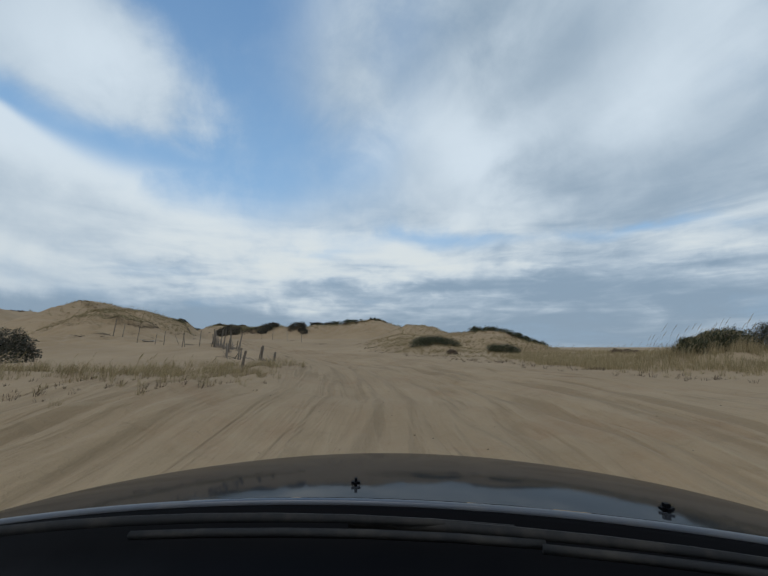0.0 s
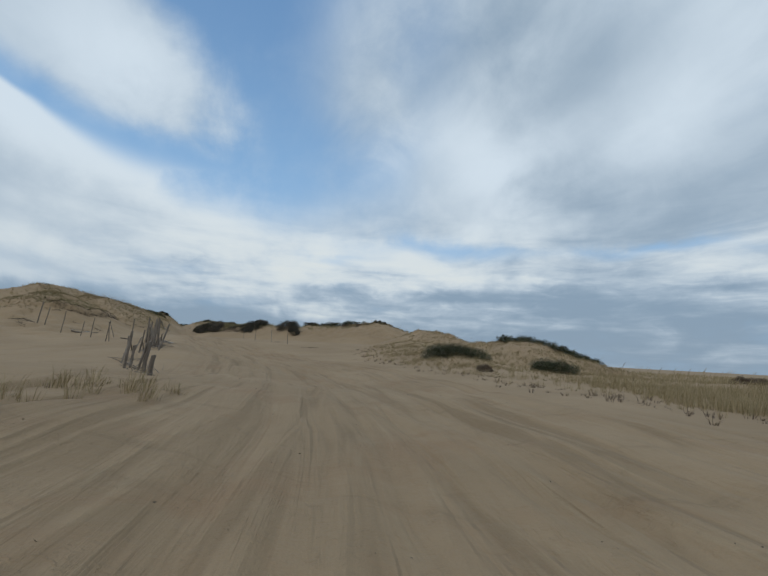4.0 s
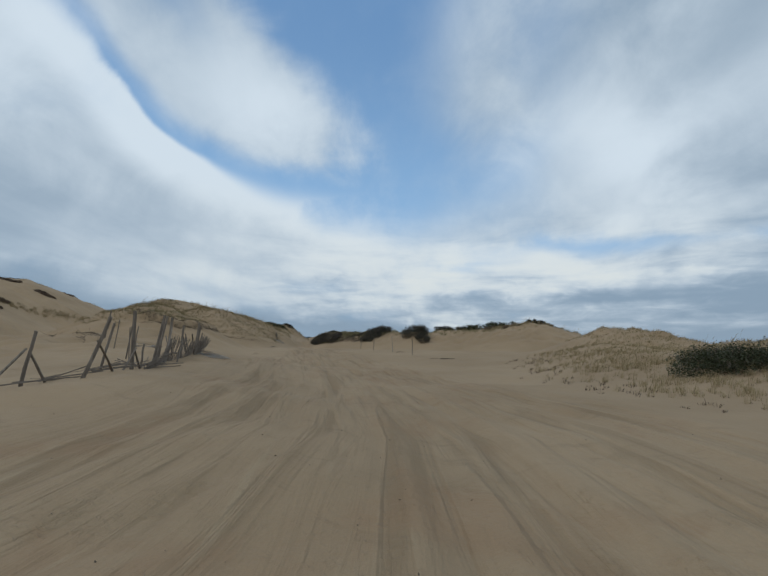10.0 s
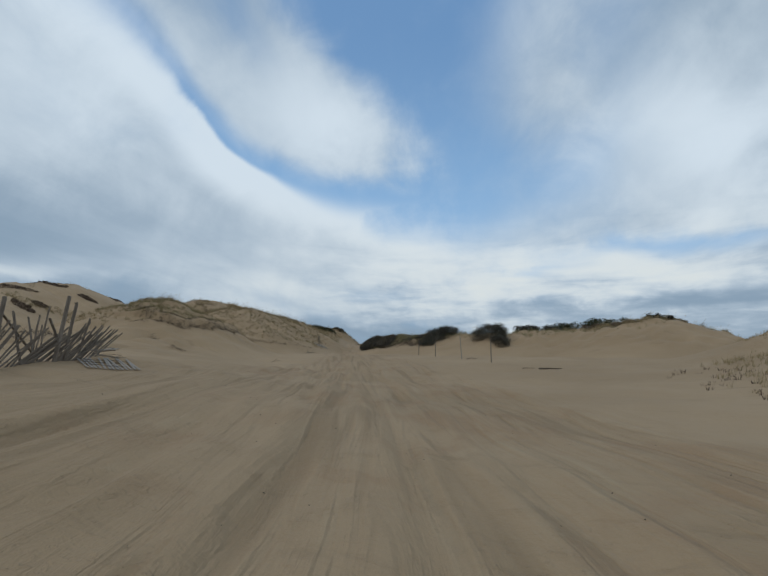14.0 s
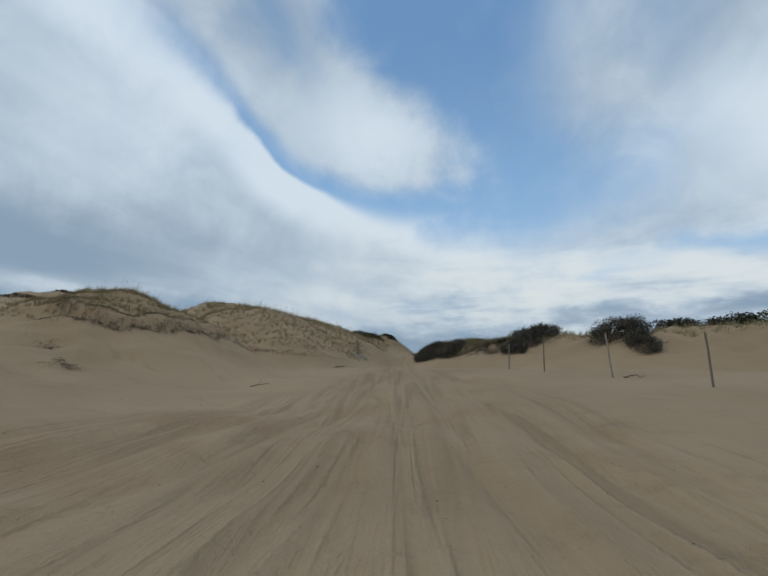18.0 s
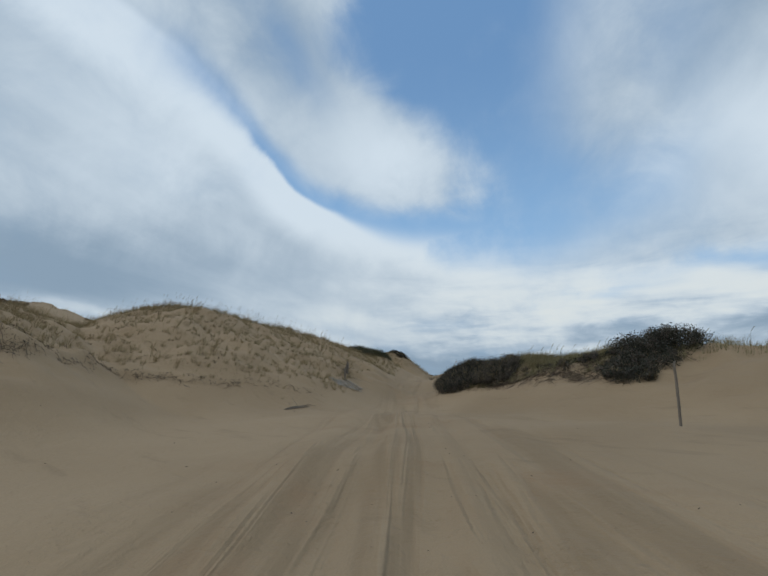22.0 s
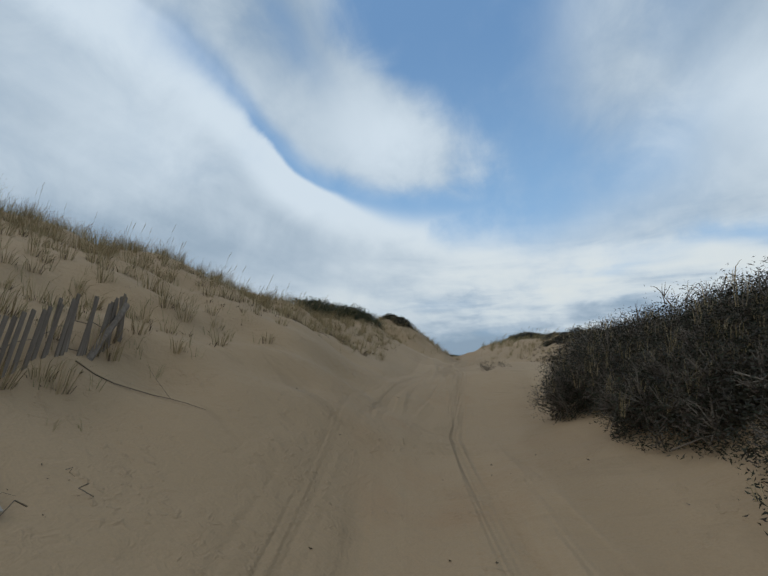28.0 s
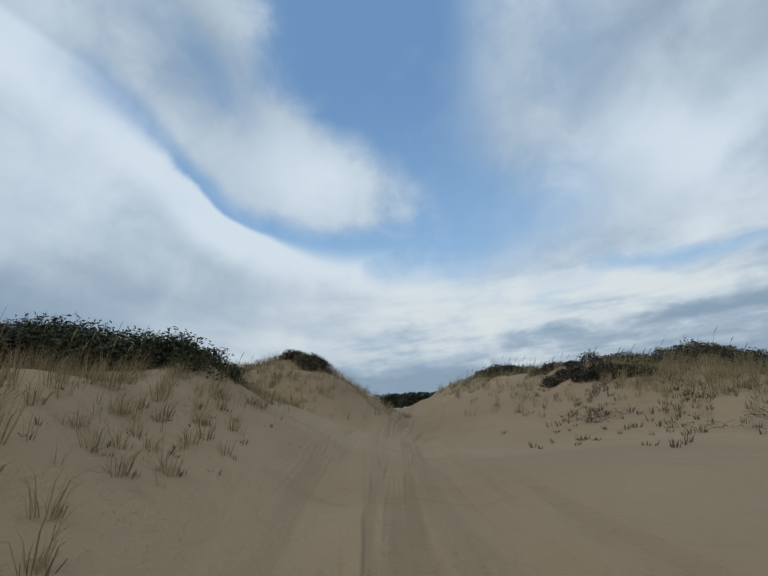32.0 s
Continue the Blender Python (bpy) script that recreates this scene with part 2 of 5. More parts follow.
def sand_material():
    m, n, b = material("dune_sand")
    at = n.node("ShaderNodeAttribute", attribute_name="track")
    s = n.node("ShaderNodeSeparateXYZ")
    n.plug(s.inputs[0], at.outputs["Vector"])
    lat, way, driven = s.outputs
    p = place(n)
    lines = n.noise(n.vec(n.mul(lat, 1.7), n.mul(way, 0.11), 0.0), 1.0, 3.0, 0.5, 1.1)
    tread = n.noise(n.vec(n.mul(lat, 2.1), n.mul(way, 0.16), 4.0), 1.0, 5.0, 0.58, 2.2)
    clod = n.noise(p, 11.0, 3.0, 0.6, 0.6)
    broad = n.noise(p, 0.16, 4.0, 0.55, 0.3)
    churn = n.noise(p, 1.3, 5.0, 0.6, 0.4)
    grain = n.noise(p, 55.0, 3.0, 0.7)
    ripple = n.noise(p, 5.0, 4.0, 0.6, 0.8)
    k = n.node("ShaderNodeMapping")
    n.plug(k.inputs[0], p)
    k.inputs["Rotation"].default_value, k.inputs["Scale"].default_value = (0, 0, radians(35)), (0.55, 2.2, 1.0)
    scour = n.noise(k.outputs[0], 1.0, 4.0, 0.6, 0.4)
    red = n.noise(p, 0.42, 5.0, 0.62, 0.6)
    dry = n.mix(n.smooth(broad, 0.3, 0.7), (0.380, 0.272, 0.166), (0.319, 0.224, 0.132))
    # Shade in the rut grooves, put into the colour as darker sand
    groove_shade = n.mul(n.smooth(lines, 0.50, 0.66), driven)
    color = n.mix(n.mul(groove_shade, 0.55), dry, (0.215, 0.148, 0.084))
    color = n.mix(n.mul(n.mul(n.smooth(churn, 0.55, 0.75), driven), 0.35), color, (0.26, 0.183, 0.103))
    # Scoured hollows, shaded in the colour as well as sunk by bump
    color = n.mix(n.smooth(scour, 0.58, 0.72, 0.0, 0.30), color, (0.20, 0.142, 0.085))
    color = n.mix(n.mul(n.smooth(red, 0.50, 0.68), n.mul(driven, 0.55)), color, (0.30, 0.188, 0.105))
    worn = n.mul(driven, n.smooth(way, 92.0, 118.0, 1.0, 0.22))
    # Tread crests paler, troughs darker: relief shading put into the colour
    pale = n.mul(n.smooth(tread, 0.55, 0.72), worn)
    color = n.mix(n.mul(pale, 0.26), color, (0.44, 0.345, 0.222))
    color = n.mix(n.mul(n.mul(n.smooth(tread, 0.47, 0.36), worn), 0.12), color, (0.20, 0.142, 0.082))
    # Rut-edge shade drawn as thin dark lines in the colour
    edge = n.mul(n.smooth(n.math("ABSOLUTE", n.add(tread, -0.5)), 0.05, 0.0), n.mul(worn, n.smooth(churn, 0.42, 0.62)))
    color = n.mix(n.mul(edge, 0.03), color, (0.15, 0.105, 0.06))
    color = n.mix(n.smooth(grain, 0.3, 0.75, 0.0, 0.22), color, (0.22, 0.17, 0.11))
    n.plug(b.inputs["Base Color"], color)
    b.inputs["Roughness"].default_value = 0.95
    high = n.add(n.mul(n.mul(n.smooth(lines, 0.42, 0.62), driven), -0.42), n.add(n.mul(n.mul(tread, worn), 0.55), n.mul(edge, -0.03)))
    high = n.add(high, n.mul(n.mul(n.smooth(clod, 0.52, 0.72), n.smooth(churn, 0.4, 0.65)), 0.10))
    high = n.add(high, n.add(n.mul(churn, 0.45), n.add(n.add(n.mul(ripple, 0.22), n.mul(scour, -0.25)), n.mul(grain, 0.02))))
    bump(n, b, high, 0.7, 0.16)
    return m


def blade_material(name, colors, rough=0.7):
    """Straw and leaf colours that change from blade to blade."""
    m, n, b = material(name)
    g = n.node("ShaderNodeNewGeometry")
    r = n.node("ShaderNodeValToRGB")
    n.plug(r.inputs[0], g.outputs["Random Per Island"])
    r.color_ramp.interpolation = "LINEAR"
    for i, c in enumerate(colors):
        e = r.color_ramp.elements[i] if i < 2 else r.color_ramp.elements.new(i / (len(colors) - 1))
        e.color = (*c, 1)
    for i, e in enumerate(r.color_ramp.elements):
        e.position = i / (len(colors) - 1)
    patch = n.noise(g.outputs["Position"], 0.5, 3.0, 0.6)
    c = n.mix(n.smooth(patch, 0.35, 0.7, 0.0, 0.45), r.outputs[0], colors[-1])
    n.plug(b.inputs["Base Color"], c)
    b.inputs["Roughness"].default_value = rough
    return m


def wood_material(name, pale, dark):
    m, n, b = material(name)
    tc = n.node("ShaderNodeTexCoord").outputs["Object"]
    k = n.node("ShaderNodeMapping")
    n.plug(k.inputs[0], tc)
    k.inputs["Scale"].default_value = (28, 28, 2.2)
    info = n.node("ShaderNodeObjectInfo").outputs["Random"]
    grain = n.noise(k.outputs[0], 1.0, 6.0, 0.65, 0.5)
    stain = n.noise(tc, 3.0, 4.0, 0.6)
    c = n.mix(n.smooth(grain, 0.3, 0.7), pale, dark)
    c = n.mix(n.smooth(stain, 0.5, 0.75, 0.0, 0.5), c, tuple(v * 0.5 for v in dark))
    c = n.mix(n.mul(info, 0.45), c, dark)
    n.plug(b.inputs["Base Color"], c)
    b.inputs["Roughness"].default_value = 0.9
    bump(n, b, grain, 0.6, 0.01)
    return m


def plain_material(name, color, rough, metal=0.0, spec=0.5, coat=0.0, speck=0.15):
    m, n, b = material(name)
    tc = n.node("ShaderNodeTexCoord").outputs["Object"]
    d = n.noise(tc, 14.0, 5.0, 0.65)
    c = n.mix(n.smooth(d, 0.4, 0.75, 0.0, speck), color, (0.30, 0.25, 0.19))
    n.plug(b.inputs["Base Color"], c)
    n.plug(b.inputs["Roughness"], n.smooth(d, 0.3, 0.8, rough, min(1.0, rough + 0.12)))
    b.inputs["Metallic"].default_value = metal
    b.inputs["Specular IOR Level"].default_value = spec
    b.inputs["Coat Weight"].default_value = coat
    b.inputs["Coat Roughness"].default_value = 0.06
    return m


SAND = sand_material()
STRAW = blade_material("dry_beach_grass", [(0.35, 0.266, 0.145), (0.27, 0.209, 0.105), (0.45, 0.352, 0.208), (0.185, 0.146, 0.074), (0.315, 0.241, 0.130)])
GREEN_GRASS = blade_material("green_beach_grass", [(0.22, 0.190, 0.092), (0.31, 0.255, 0.138), (0.145, 0.138, 0.062), (0.36, 0.295, 0.17), (0.235, 0.198, 0.098)])
DARK_LEAF = blade_material("dark_shrub_leaf", [(0.040, 0.042, 0.028), (0.060, 0.058, 0.040), (0.085, 0.072, 0.055), (0.045, 0.043, 0.032), (0.055, 0.055, 0.036)], 0.6)
BROWN_LEAF = blade_material("brown_shrub_leaf", [(0.022, 0.025, 0.014), (0.036, 0.034, 0.022), (0.050, 0.030, 0.023), (0.020, 0.028, 0.012), (0.030, 0.029, 0.018)], 0.65)
GREEN_LEAF = blade_material("green_shrub_leaf", [(0.044, 0.056, 0.023), (0.066, 0.074, 0.032), (0.030, 0.040, 0.018), (0.080, 0.074, 0.036), (0.046, 0.052, 0.024)], 0.5)
TWIG = blade_material("grey_twig", [(0.17, 0.14, 0.11), (0.10, 0.08, 0.065), (0.24, 0.21, 0.17), (0.14, 0.11, 0.085)], 0.85)
ROOT = blade_material("dark_root", [(0.09, 0.065, 0.045), (0.15, 0.115, 0.085), (0.06, 0.045, 0.033), (0.11, 0.085, 0.06)], 0.9)
GREY_WOOD = wood_material("weathered_wood", (0.27, 0.228, 0.185), (0.125, 0.102, 0.082))
PALE_WOOD = wood_material("pale_weathered_wood", (0.40, 0.36, 0.31), (0.22, 0.19, 0.16))
WIRE = plain_material("rusty_wire", (0.10, 0.075, 0.06), 0.7, 0.6)
STUBBLE = blade_material("dead_stubble", [(0.12, 0.075, 0.055), (0.17, 0.12, 0.085), (0.08, 0.055, 0.045), (0.22, 0.165, 0.11)], 0.85)
TREES = blade_material("far_pine_foliage", [(0.030, 0.040, 0.026), (0.045, 0.055, 0.034), (0.055, 0.052, 0.036)], 0.8)
PAINT = plain_material("grey_car_paint", (0.026, 0.028, 0.032), 0.35, 0.0, 0.0, 0.42, 0.05)
TRIM = plain_material("bright_edge_trim", (0.10, 0.11, 0.13), 0.3, 0.6)
# Near black also stands for the shade of a cabin roof not built
BLACK = plain_material("black_plastic", (0.004, 0.004, 0.005), 0.45, 0.0, 0.04, 0.0, 0.0)
RUBBER = plain_material("black_rubber", (0.016, 0.016, 0.017), 0.75, 0.0, 0.2, 0.0, 0.1)
SILVER = plain_material("silver_wheel", (0.42, 0.43, 0.45), 0.35, 0.9)

# ---- the lie of the land ----
ROAD = [(-60, 0.00), (0, -0.00), (20, -0.04), (35, 0.16), (48, 0.47), (56, 1.19), (62, 1.90), (67, 2.43), (72, 2.77), (79, 2.60), (83.4, 2.60), (88.4, 4.14), (94.4, 4.63), (99.4, 4.54), (106.4, 4.86), (123.4, 2.84), (200, 1.00), (900, 0.00)]


def ridge(X, Y, nodes, slope=0.5, r=2.5):
    """Height of a dune ridge that runs along nodes (x, y, crest height) and falls off to both sides."""
    best = np.full(X.shape, -50.0)
    for (x0, y0, z0), (x1, y1, z1) in zip(nodes[:-1], nodes[1:]):
        dx, dy = x1 - x0, y1 - y0
        u = np.clip(((X - x0) * dx + (Y - y0) * dy) / (dx * dx + dy * dy), 0, 1)
        d = np.hypot(X - x0 - u * dx, Y - y0 - u * dy)
        best = np.maximum(best, z0 + u * (z1 - z0) - slope * (np.sqrt(d * d + r * r) - r))
    return best


DUNES = dict(
    road_left=([(-39.4, 61.0, 6.76), (-42.5, 64.0, 6.74), (-46.0, 69.0, 6.23), (-43.4, 73.8, 7.85), (-43.4, 81.9, 7.22)], 0.55, 2.0),
    road_crest=([(-42.78, 82.62, 6.95), (-42.98, 84.52, 6.55), (-44.48, 88.92, 6.6), (-45.68, 92.42, 6.88), (-46.18, 95.02, 6.5)], 0.62, 2.0),
    back_left=([(-47.1, 68.1, 5.75), (-54.9, 79.0, 9.95), (-54.0, 89.7, 9.19), (-54.5, 104.5, 8.15)], 0.50, 3.0),
    far_left=([(-75.0, 62.0, 8.00), (-93.3, 73.7, 13.89), (-92.9, 77.9, 14.81), (-84.1, 87.0, 9.77), (-79.9, 96.0, 9.38), (-75.0, 110.0, 8.00)], 0.42, 4.0),
    knoll=([(-48.18, 100.22, 7.87), (-48.68, 102.82, 7.36)], 0.89, 1.5),
    gap_right=([(-43.18, 112.82, 7.26), (-39.98, 108.52, 6.72), (-35.88, 105.22, 6.47), (-31.0, 103.1, 4.68), (-27.0, 100.0, 5.08)], 0.39, 2.0),
    shrub_rise=([(-35.6, 88.0, 4.36), (-36.3, 91.0, 4.42), (-36.6, 94.0, 4.55)], 0.35, 0.8),
    bank_right=([(-33.68, 88.2, 3.85), (-28.5, 85.2, 5.1), (-21.9, 83.3, 5.33), (-15.9, 83.1, 5.49), (-8.3, 84.0, 5.82), (-4.0, 82.7, 6.19), (-2.0, 83.6, 6.73), (1.3, 85.0, 5.18), (6.0, 86.0, 3.50)], 0.50, 2.5),
    grass_hill=([(5.3, 69.9, 5.08), (9.5, 61.9, 3.27), (14.0, 56.4, 3.50), (16.9, 52.0, 2.08), (23.9, 46.0, 0.10)], 0.46, 2.5),
    grass_front=([(3.5, 61, 3.2), (5.5, 48, 1.8), (7, 39, 0.35)], 0.25, 2.0),
    grass_step=([(12.5, 46, 1.0), (16, 42, 0.6)], 0.2, 2.0),
    mound_right=([(13.2, 22.4, 0.25), (15.6, 21.0, 1.2), (19.0, 21.8, 1.4), (28, 25, 1.4), (42, 28, 1.2)], 0.32, 1.2),
    grass_rise=([(13.5, 38, 0.55), (19.9, 36.2, 0.9), (34, 34, 0.8)], 0.10, 3.0),
    mound_left=([(-9.0, 22.1, 0.85), (-18.0, 19.0, 0.70), (-30.0, 18.0, 1.00)], 0.12, 2.0),
    grass_bank=([(-34.0, 12.5, 0.95), (-10.0, 11.3, 0.82), (-5.4, 10.0, 0.74), (-4.9, 14.0, 0.42), (-5.0, 20.0, 0.35)], 0.28, 1.0),
    fence_bank=([(-9.6, 31.0, 0.62), (-10.9, 33.9, 1.00), (-11.9, 35.7, 1.18), (-14.5, 39.6, 1.32), (-17.7, 44.2, 1.62), (-19.5, 46.5, 1.62)], 0.22, 1.2),
    flat_left=([(-14.0, 36.0, 0.88), (-16.6, 41.5, 1.20), (-18.6, 45.4, 1.50), (-26.0, 50.0, 2.11), (-33.0, 52.0, 3.00)], 0.13, 3.0),
)


# The line that the cars have driven: x, y
ROADLINE = [(0.3, -40), (0.1, 0), (0.3, 12), (-0.8, 20), (-2.3, 27), (-4.8, 35), (-7.7, 41), (-13, 50), (-18.4, 58.7), (-24, 67), (-29, 74.5),
            (-32.3, 79.8), (-34.68, 83.32), (-36.88, 87.82), (-39.48, 92.42), (-42.78, 98.42), (-46.78, 108.42), (-53, 125)]


def verge(X, Y):
    """Rise of the sand beside the worn hollow of the first stretch."""
    d = X - np.interp(Y, [y for _, y in ROADLINE], [x for x, _ in ROADLINE])
    right = np.interp(Y, [3.5, 7, 14, 40, 48, 58], [0, 0.4, 0.55, 0.5, 0.35, 0]) * np.interp(d, [1.5, 3.2, 6.5, 13, 30], [0, 0.35, 1, 1, 0])
    left = np.interp(Y, [3.5, 7, 21, 28], [0, 0.4, 0.42, 0]) * np.interp(-d, [1.2, 3.6, 14, 40], [0, 1, 1, 0])
    return right + left


def height(X, Y):
    """Smooth height of the sand, before ruts and ripples."""
    X, Y = np.asarray(X, float), np.asarray(Y, float)
    ry, rz = zip(*ROAD)
    k = 0.3
    low = np.clip((X - 5 + 0.4 * np.maximum(Y - 60, 0)) / 25, 0, 1)
    total = np.exp((np.interp(Y, ry, rz) * (1 - low * low * (3 - 2 * low)) + verge(X, Y)) / k)
    for nodes, slope, r in DUNES.values():
        total = total + np.exp(np.maximum(ridge(X, Y, nodes, slope, r), -20) / k)
    return k * np.log(total)

def track(X, Y):
    """Metres to the right of the road line, and along it."""
    X, Y = np.asarray(X, float), np.asarray(Y, float)
    best, lat, way, s = np.full(X.shape, 1e9), np.zeros(X.shape), np.zeros(X.shape), 0.0
    for (x0, y0), (x1, y1) in zip(ROADLINE[:-1], ROADLINE[1:]):
        dx, dy = x1 - x0, y1 - y0
        n = math.hypot(dx, dy)
        u = np.clip(((X - x0) * dx + (Y - y0) * dy) / n**2, 0, 1)
        ox, oy = X - x0 - u * dx, Y - y0 - u * dy
        d = np.hypot(ox, oy)
        near = d < best
        best = np.where(near, d, best)
        lat = np.where(near, np.sign(ox * dy - oy * dx) * d, lat)
        way = np.where(near, s + u * n, way)
        s += n
    return lat, way


def driven(lat, way):
    """How much of the sand is churned by wheels, 0 to 1."""
    left = np.interp(way, [0, 40, 60, 75, 95, 110, 123, 135], [16, 13, 7, 6, 7, 4, 2.6, 2.2])
    right = np.interp(way, [0, 40, 62, 85, 100, 112, 123, 135], [16, 12, 7.5, 7, 6, 4, 1.9, 2.6])
    edge = np.where(lat < 0, left, right)
    u = np.clip((edge - np.abs(lat)) / 2.5, 0, 1)
    return u * u * (3 - 2 * u)


def wave(X, Y, size, seed):
    """Cheap smooth noise, about -1 to 1."""
    r = np.random.RandomState(seed)
    out = np.zeros(np.shape(X))
    for i in range(6):
        a, k = r.uniform(0, 6.283), 6.283 / size * r.uniform(0.6, 1.6)
        out = out + np.sin(k * (np.cos(a) * X + np.sin(a) * Y) + r.uniform(0, 6.283) + 0.9 * np.sin(k * 0.6 * (np.sin(a) * X - np.cos(a) * Y) + r.uniform(0, 6.283)))
    return out / 3.2


SLIP = ([56.0, 57.4, 58.6, 59.8, 61.2, 62.3, 63.7, 65.0, 67.4, 68.7, 70.1, 72.0], [-38.5, -35.6, -33.9, -33.5, -33.3, -33.3, -33.8, -34.4, -36.4, -35.9, -34.8, -34.2])


def scarp(X, Y):
    """The small step of turf along the slid edge of the left dune."""
    into = np.interp(Y, *SLIP) - X + 0.18 * wave(X, Y, 1.7, 51)
    u = np.clip(into / 0.35 + 0.5, 0, 1)
    tall = np.interp(Y, [55.5, 57.5, 62, 66, 70, 72], [0, 0.42, 0.34, 0.2, 0.1, 0])
    return tall * u * u * (3 - 2 * u) * np.clip(1.0 - into / 2.6, 0, 1)


def surface(X, Y):
    """The sand as it lies: the land with hummocks and wheel ruts."""
    X, Y = np.asarray(X, float), np.asarray(Y, float)
    z = height(X, Y)
    lat, way = track(X, Y)
    d = driven(lat, way)
    near = np.clip((140 - np.hypot(X + 20, Y - 50)) / 40, 0, 1)
    r = np.random.RandomState(5)
    rut = np.zeros(X.shape)
    for i in range(7):
        k = 6.283 / r.uniform(0.75, 2.6)
        rut = rut + np.sin(k * lat + r.uniform(0, 6.283) + r.uniform(0.8, 2.2) * np.sin(way / r.uniform(6, 16) + r.uniform(0, 6.283)))
    two = np.exp(-((np.abs(lat - 0.1) - 0.8) / 0.22) ** 2) * np.interp(way, [70, 95, 110], [0.2, 0.5, 1.0])
    bumps = 0.05 * wave(X, Y, 7.0, 1) + 0.028 * wave(X, Y, 2.6, 2) * (1 - 0.5 * d)
    # pairs of wheel ruts that wander over the open sand and draw together in the gap
    wide = np.interp(way, [0, 60, 95, 112], [1.0, 0.8, 0.5, 0.05])
    for i in range(26):
        mid = r.uniform(-9.0, 9.0) * wide + wide * (r.uniform(0.3, 1.4) * np.sin(way / r.uniform(6, 13) + r.uniform(0, 6.283)) + 0.35 * np.sin(way / r.uniform(2.2, 4.0) + r.uniform(0, 6.283)))
        worn = np.clip(0.55 + np.sin(way / r.uniform(7, 15) + r.uniform(0, 6.283)), 0, 1)
        deep = r.uniform(0.5, 1.3) * worn * np.interp(way, [92, 112], [1.0, 0.22])
        for side in (-0.78, 0.78):
            off = np.abs(lat - mid - side)
            rut = rut + deep * (1.5 * np.exp(-((off - 0.29) / 0.11) ** 2) - 3.0 * np.exp(-((off / 0.15) ** 2)))
    steep = np.clip(z - np.interp(Y, [y for y, _ in ROAD], [v for _, v in ROAD]) - 0.8, 0, 1)
    return z + near * (bumps + scarp(X, Y) + d * (0.0145 * rut - 0.05 * two) + steep * (0.16 * wave(X, Y, 4.2, 3) + 0.10 * wave(X, Y, 1.9, 4)))


def mesh_np(name, verts, quads=None, tris=None, smooth=False):
    """A mesh from arrays of places, four-sided and three-sided faces."""
    me = bpy.data.meshes.new(name)
    quads = np.zeros((0, 4), int) if quads is None else quads
    tris = np.zeros((0, 3), int) if tris is None else tris
    loops = np.concatenate([quads.ravel(), tris.ravel()]).astype(np.int32)
    start = np.concatenate([np.arange(len(quads)) * 4, 4 * len(quads) + np.arange(len(tris)) * 3]).astype(np.int32)
    me.vertices.add(len(verts))
    me.vertices.foreach_set("co", np.ascontiguousarray(verts, np.float32).ravel())
    me.loops.add(len(loops))
    me.loops.foreach_set("vertex_index", loops)
    me.polygons.add(len(start))
    me.polygons.foreach_set("loop_start", start)
    me.update(calc_edges=True)
    if smooth:
        me.shade_smooth()
    return me


def spaced(lo, hi, step, far_lo, far_hi):
    """Even steps from lo to hi, then wider and wider out to the far ends."""
    mid, a, b, s = list(np.arange(lo, hi + 1e-6, step)), [], [], step
    x = lo
    while x > far_lo:
        s *= 1.16
        x -= s
        a.append(x)
    x, s = mid[-1], step
    while x < far_hi:
        s *= 1.16
        x += s
        b.append(x)
    return np.array(a[::-1] + mid + b)


GROUND = []
GX, GY = spaced(-47, 14, 0.13, -2600, 2600), spaced(1, 106, 0.13, -2600, 2600)


def build_ground():
    xs, ys = GX, GY
    X, Y = np.meshgrid(xs, ys)
    Z = surface(X, Y)
    GROUND.append(Z)
    n = len(xs)
    i = (np.arange(len(ys) - 1)[:, None] * n + np.arange(n - 1)).ravel()
    me = mesh_np("ground", np.stack([X, Y, Z], -1).reshape(-1, 3), np.stack([i, i + 1, i + n + 1, i + n], -1), smooth=True)
    lat, way = track(X, Y)
    at = me.attributes.new("track", "FLOAT_VECTOR", "POINT")
    at.data.foreach_set("vector", np.stack([lat, way, driven(lat, way)], -1).astype(np.float32).ravel())
    me.materials.append(SAND)
    return tagged(new("ground", me), "pale tan dune sand with churned wheel tracks", "sand", kind="structure")


build_ground()


def ground_z(x, y):
    """The height of the ground's sheet under a place."""
    i, j = int(np.searchsorted(GX, x)) - 1, int(np.searchsorted(GY, y)) - 1
    u, v = (x - GX[i]) / (GX[i + 1] - GX[i]), (y - GY[j]) / (GY[j + 1] - GY[j])
    Z = GROUND[0]
    return float((Z[j, i] * (1 - u) + Z[j, i + 1] * u) * (1 - v) + (Z[j + 1, i] * (1 - u) + Z[j + 1, i + 1] * u) * v)


def ground_at(X, Y):
    """The same for arrays."""
    X, Y = np.asarray(X, float), np.asarray(Y, float)
    i, j = np.searchsorted(GX, X) - 1, np.searchsorted(GY, Y) - 1
    u, v = (X - GX[i]) / (GX[i + 1] - GX[i]), (Y - GY[j]) / (GY[j + 1] - GY[j])
    Z = GROUND[0]
    return (Z[j, i] * (1 - u) + Z[j, i + 1] * u) * (1 - v) + (Z[j + 1, i] * (1 - u) + Z[j + 1, i + 1] * u) * v


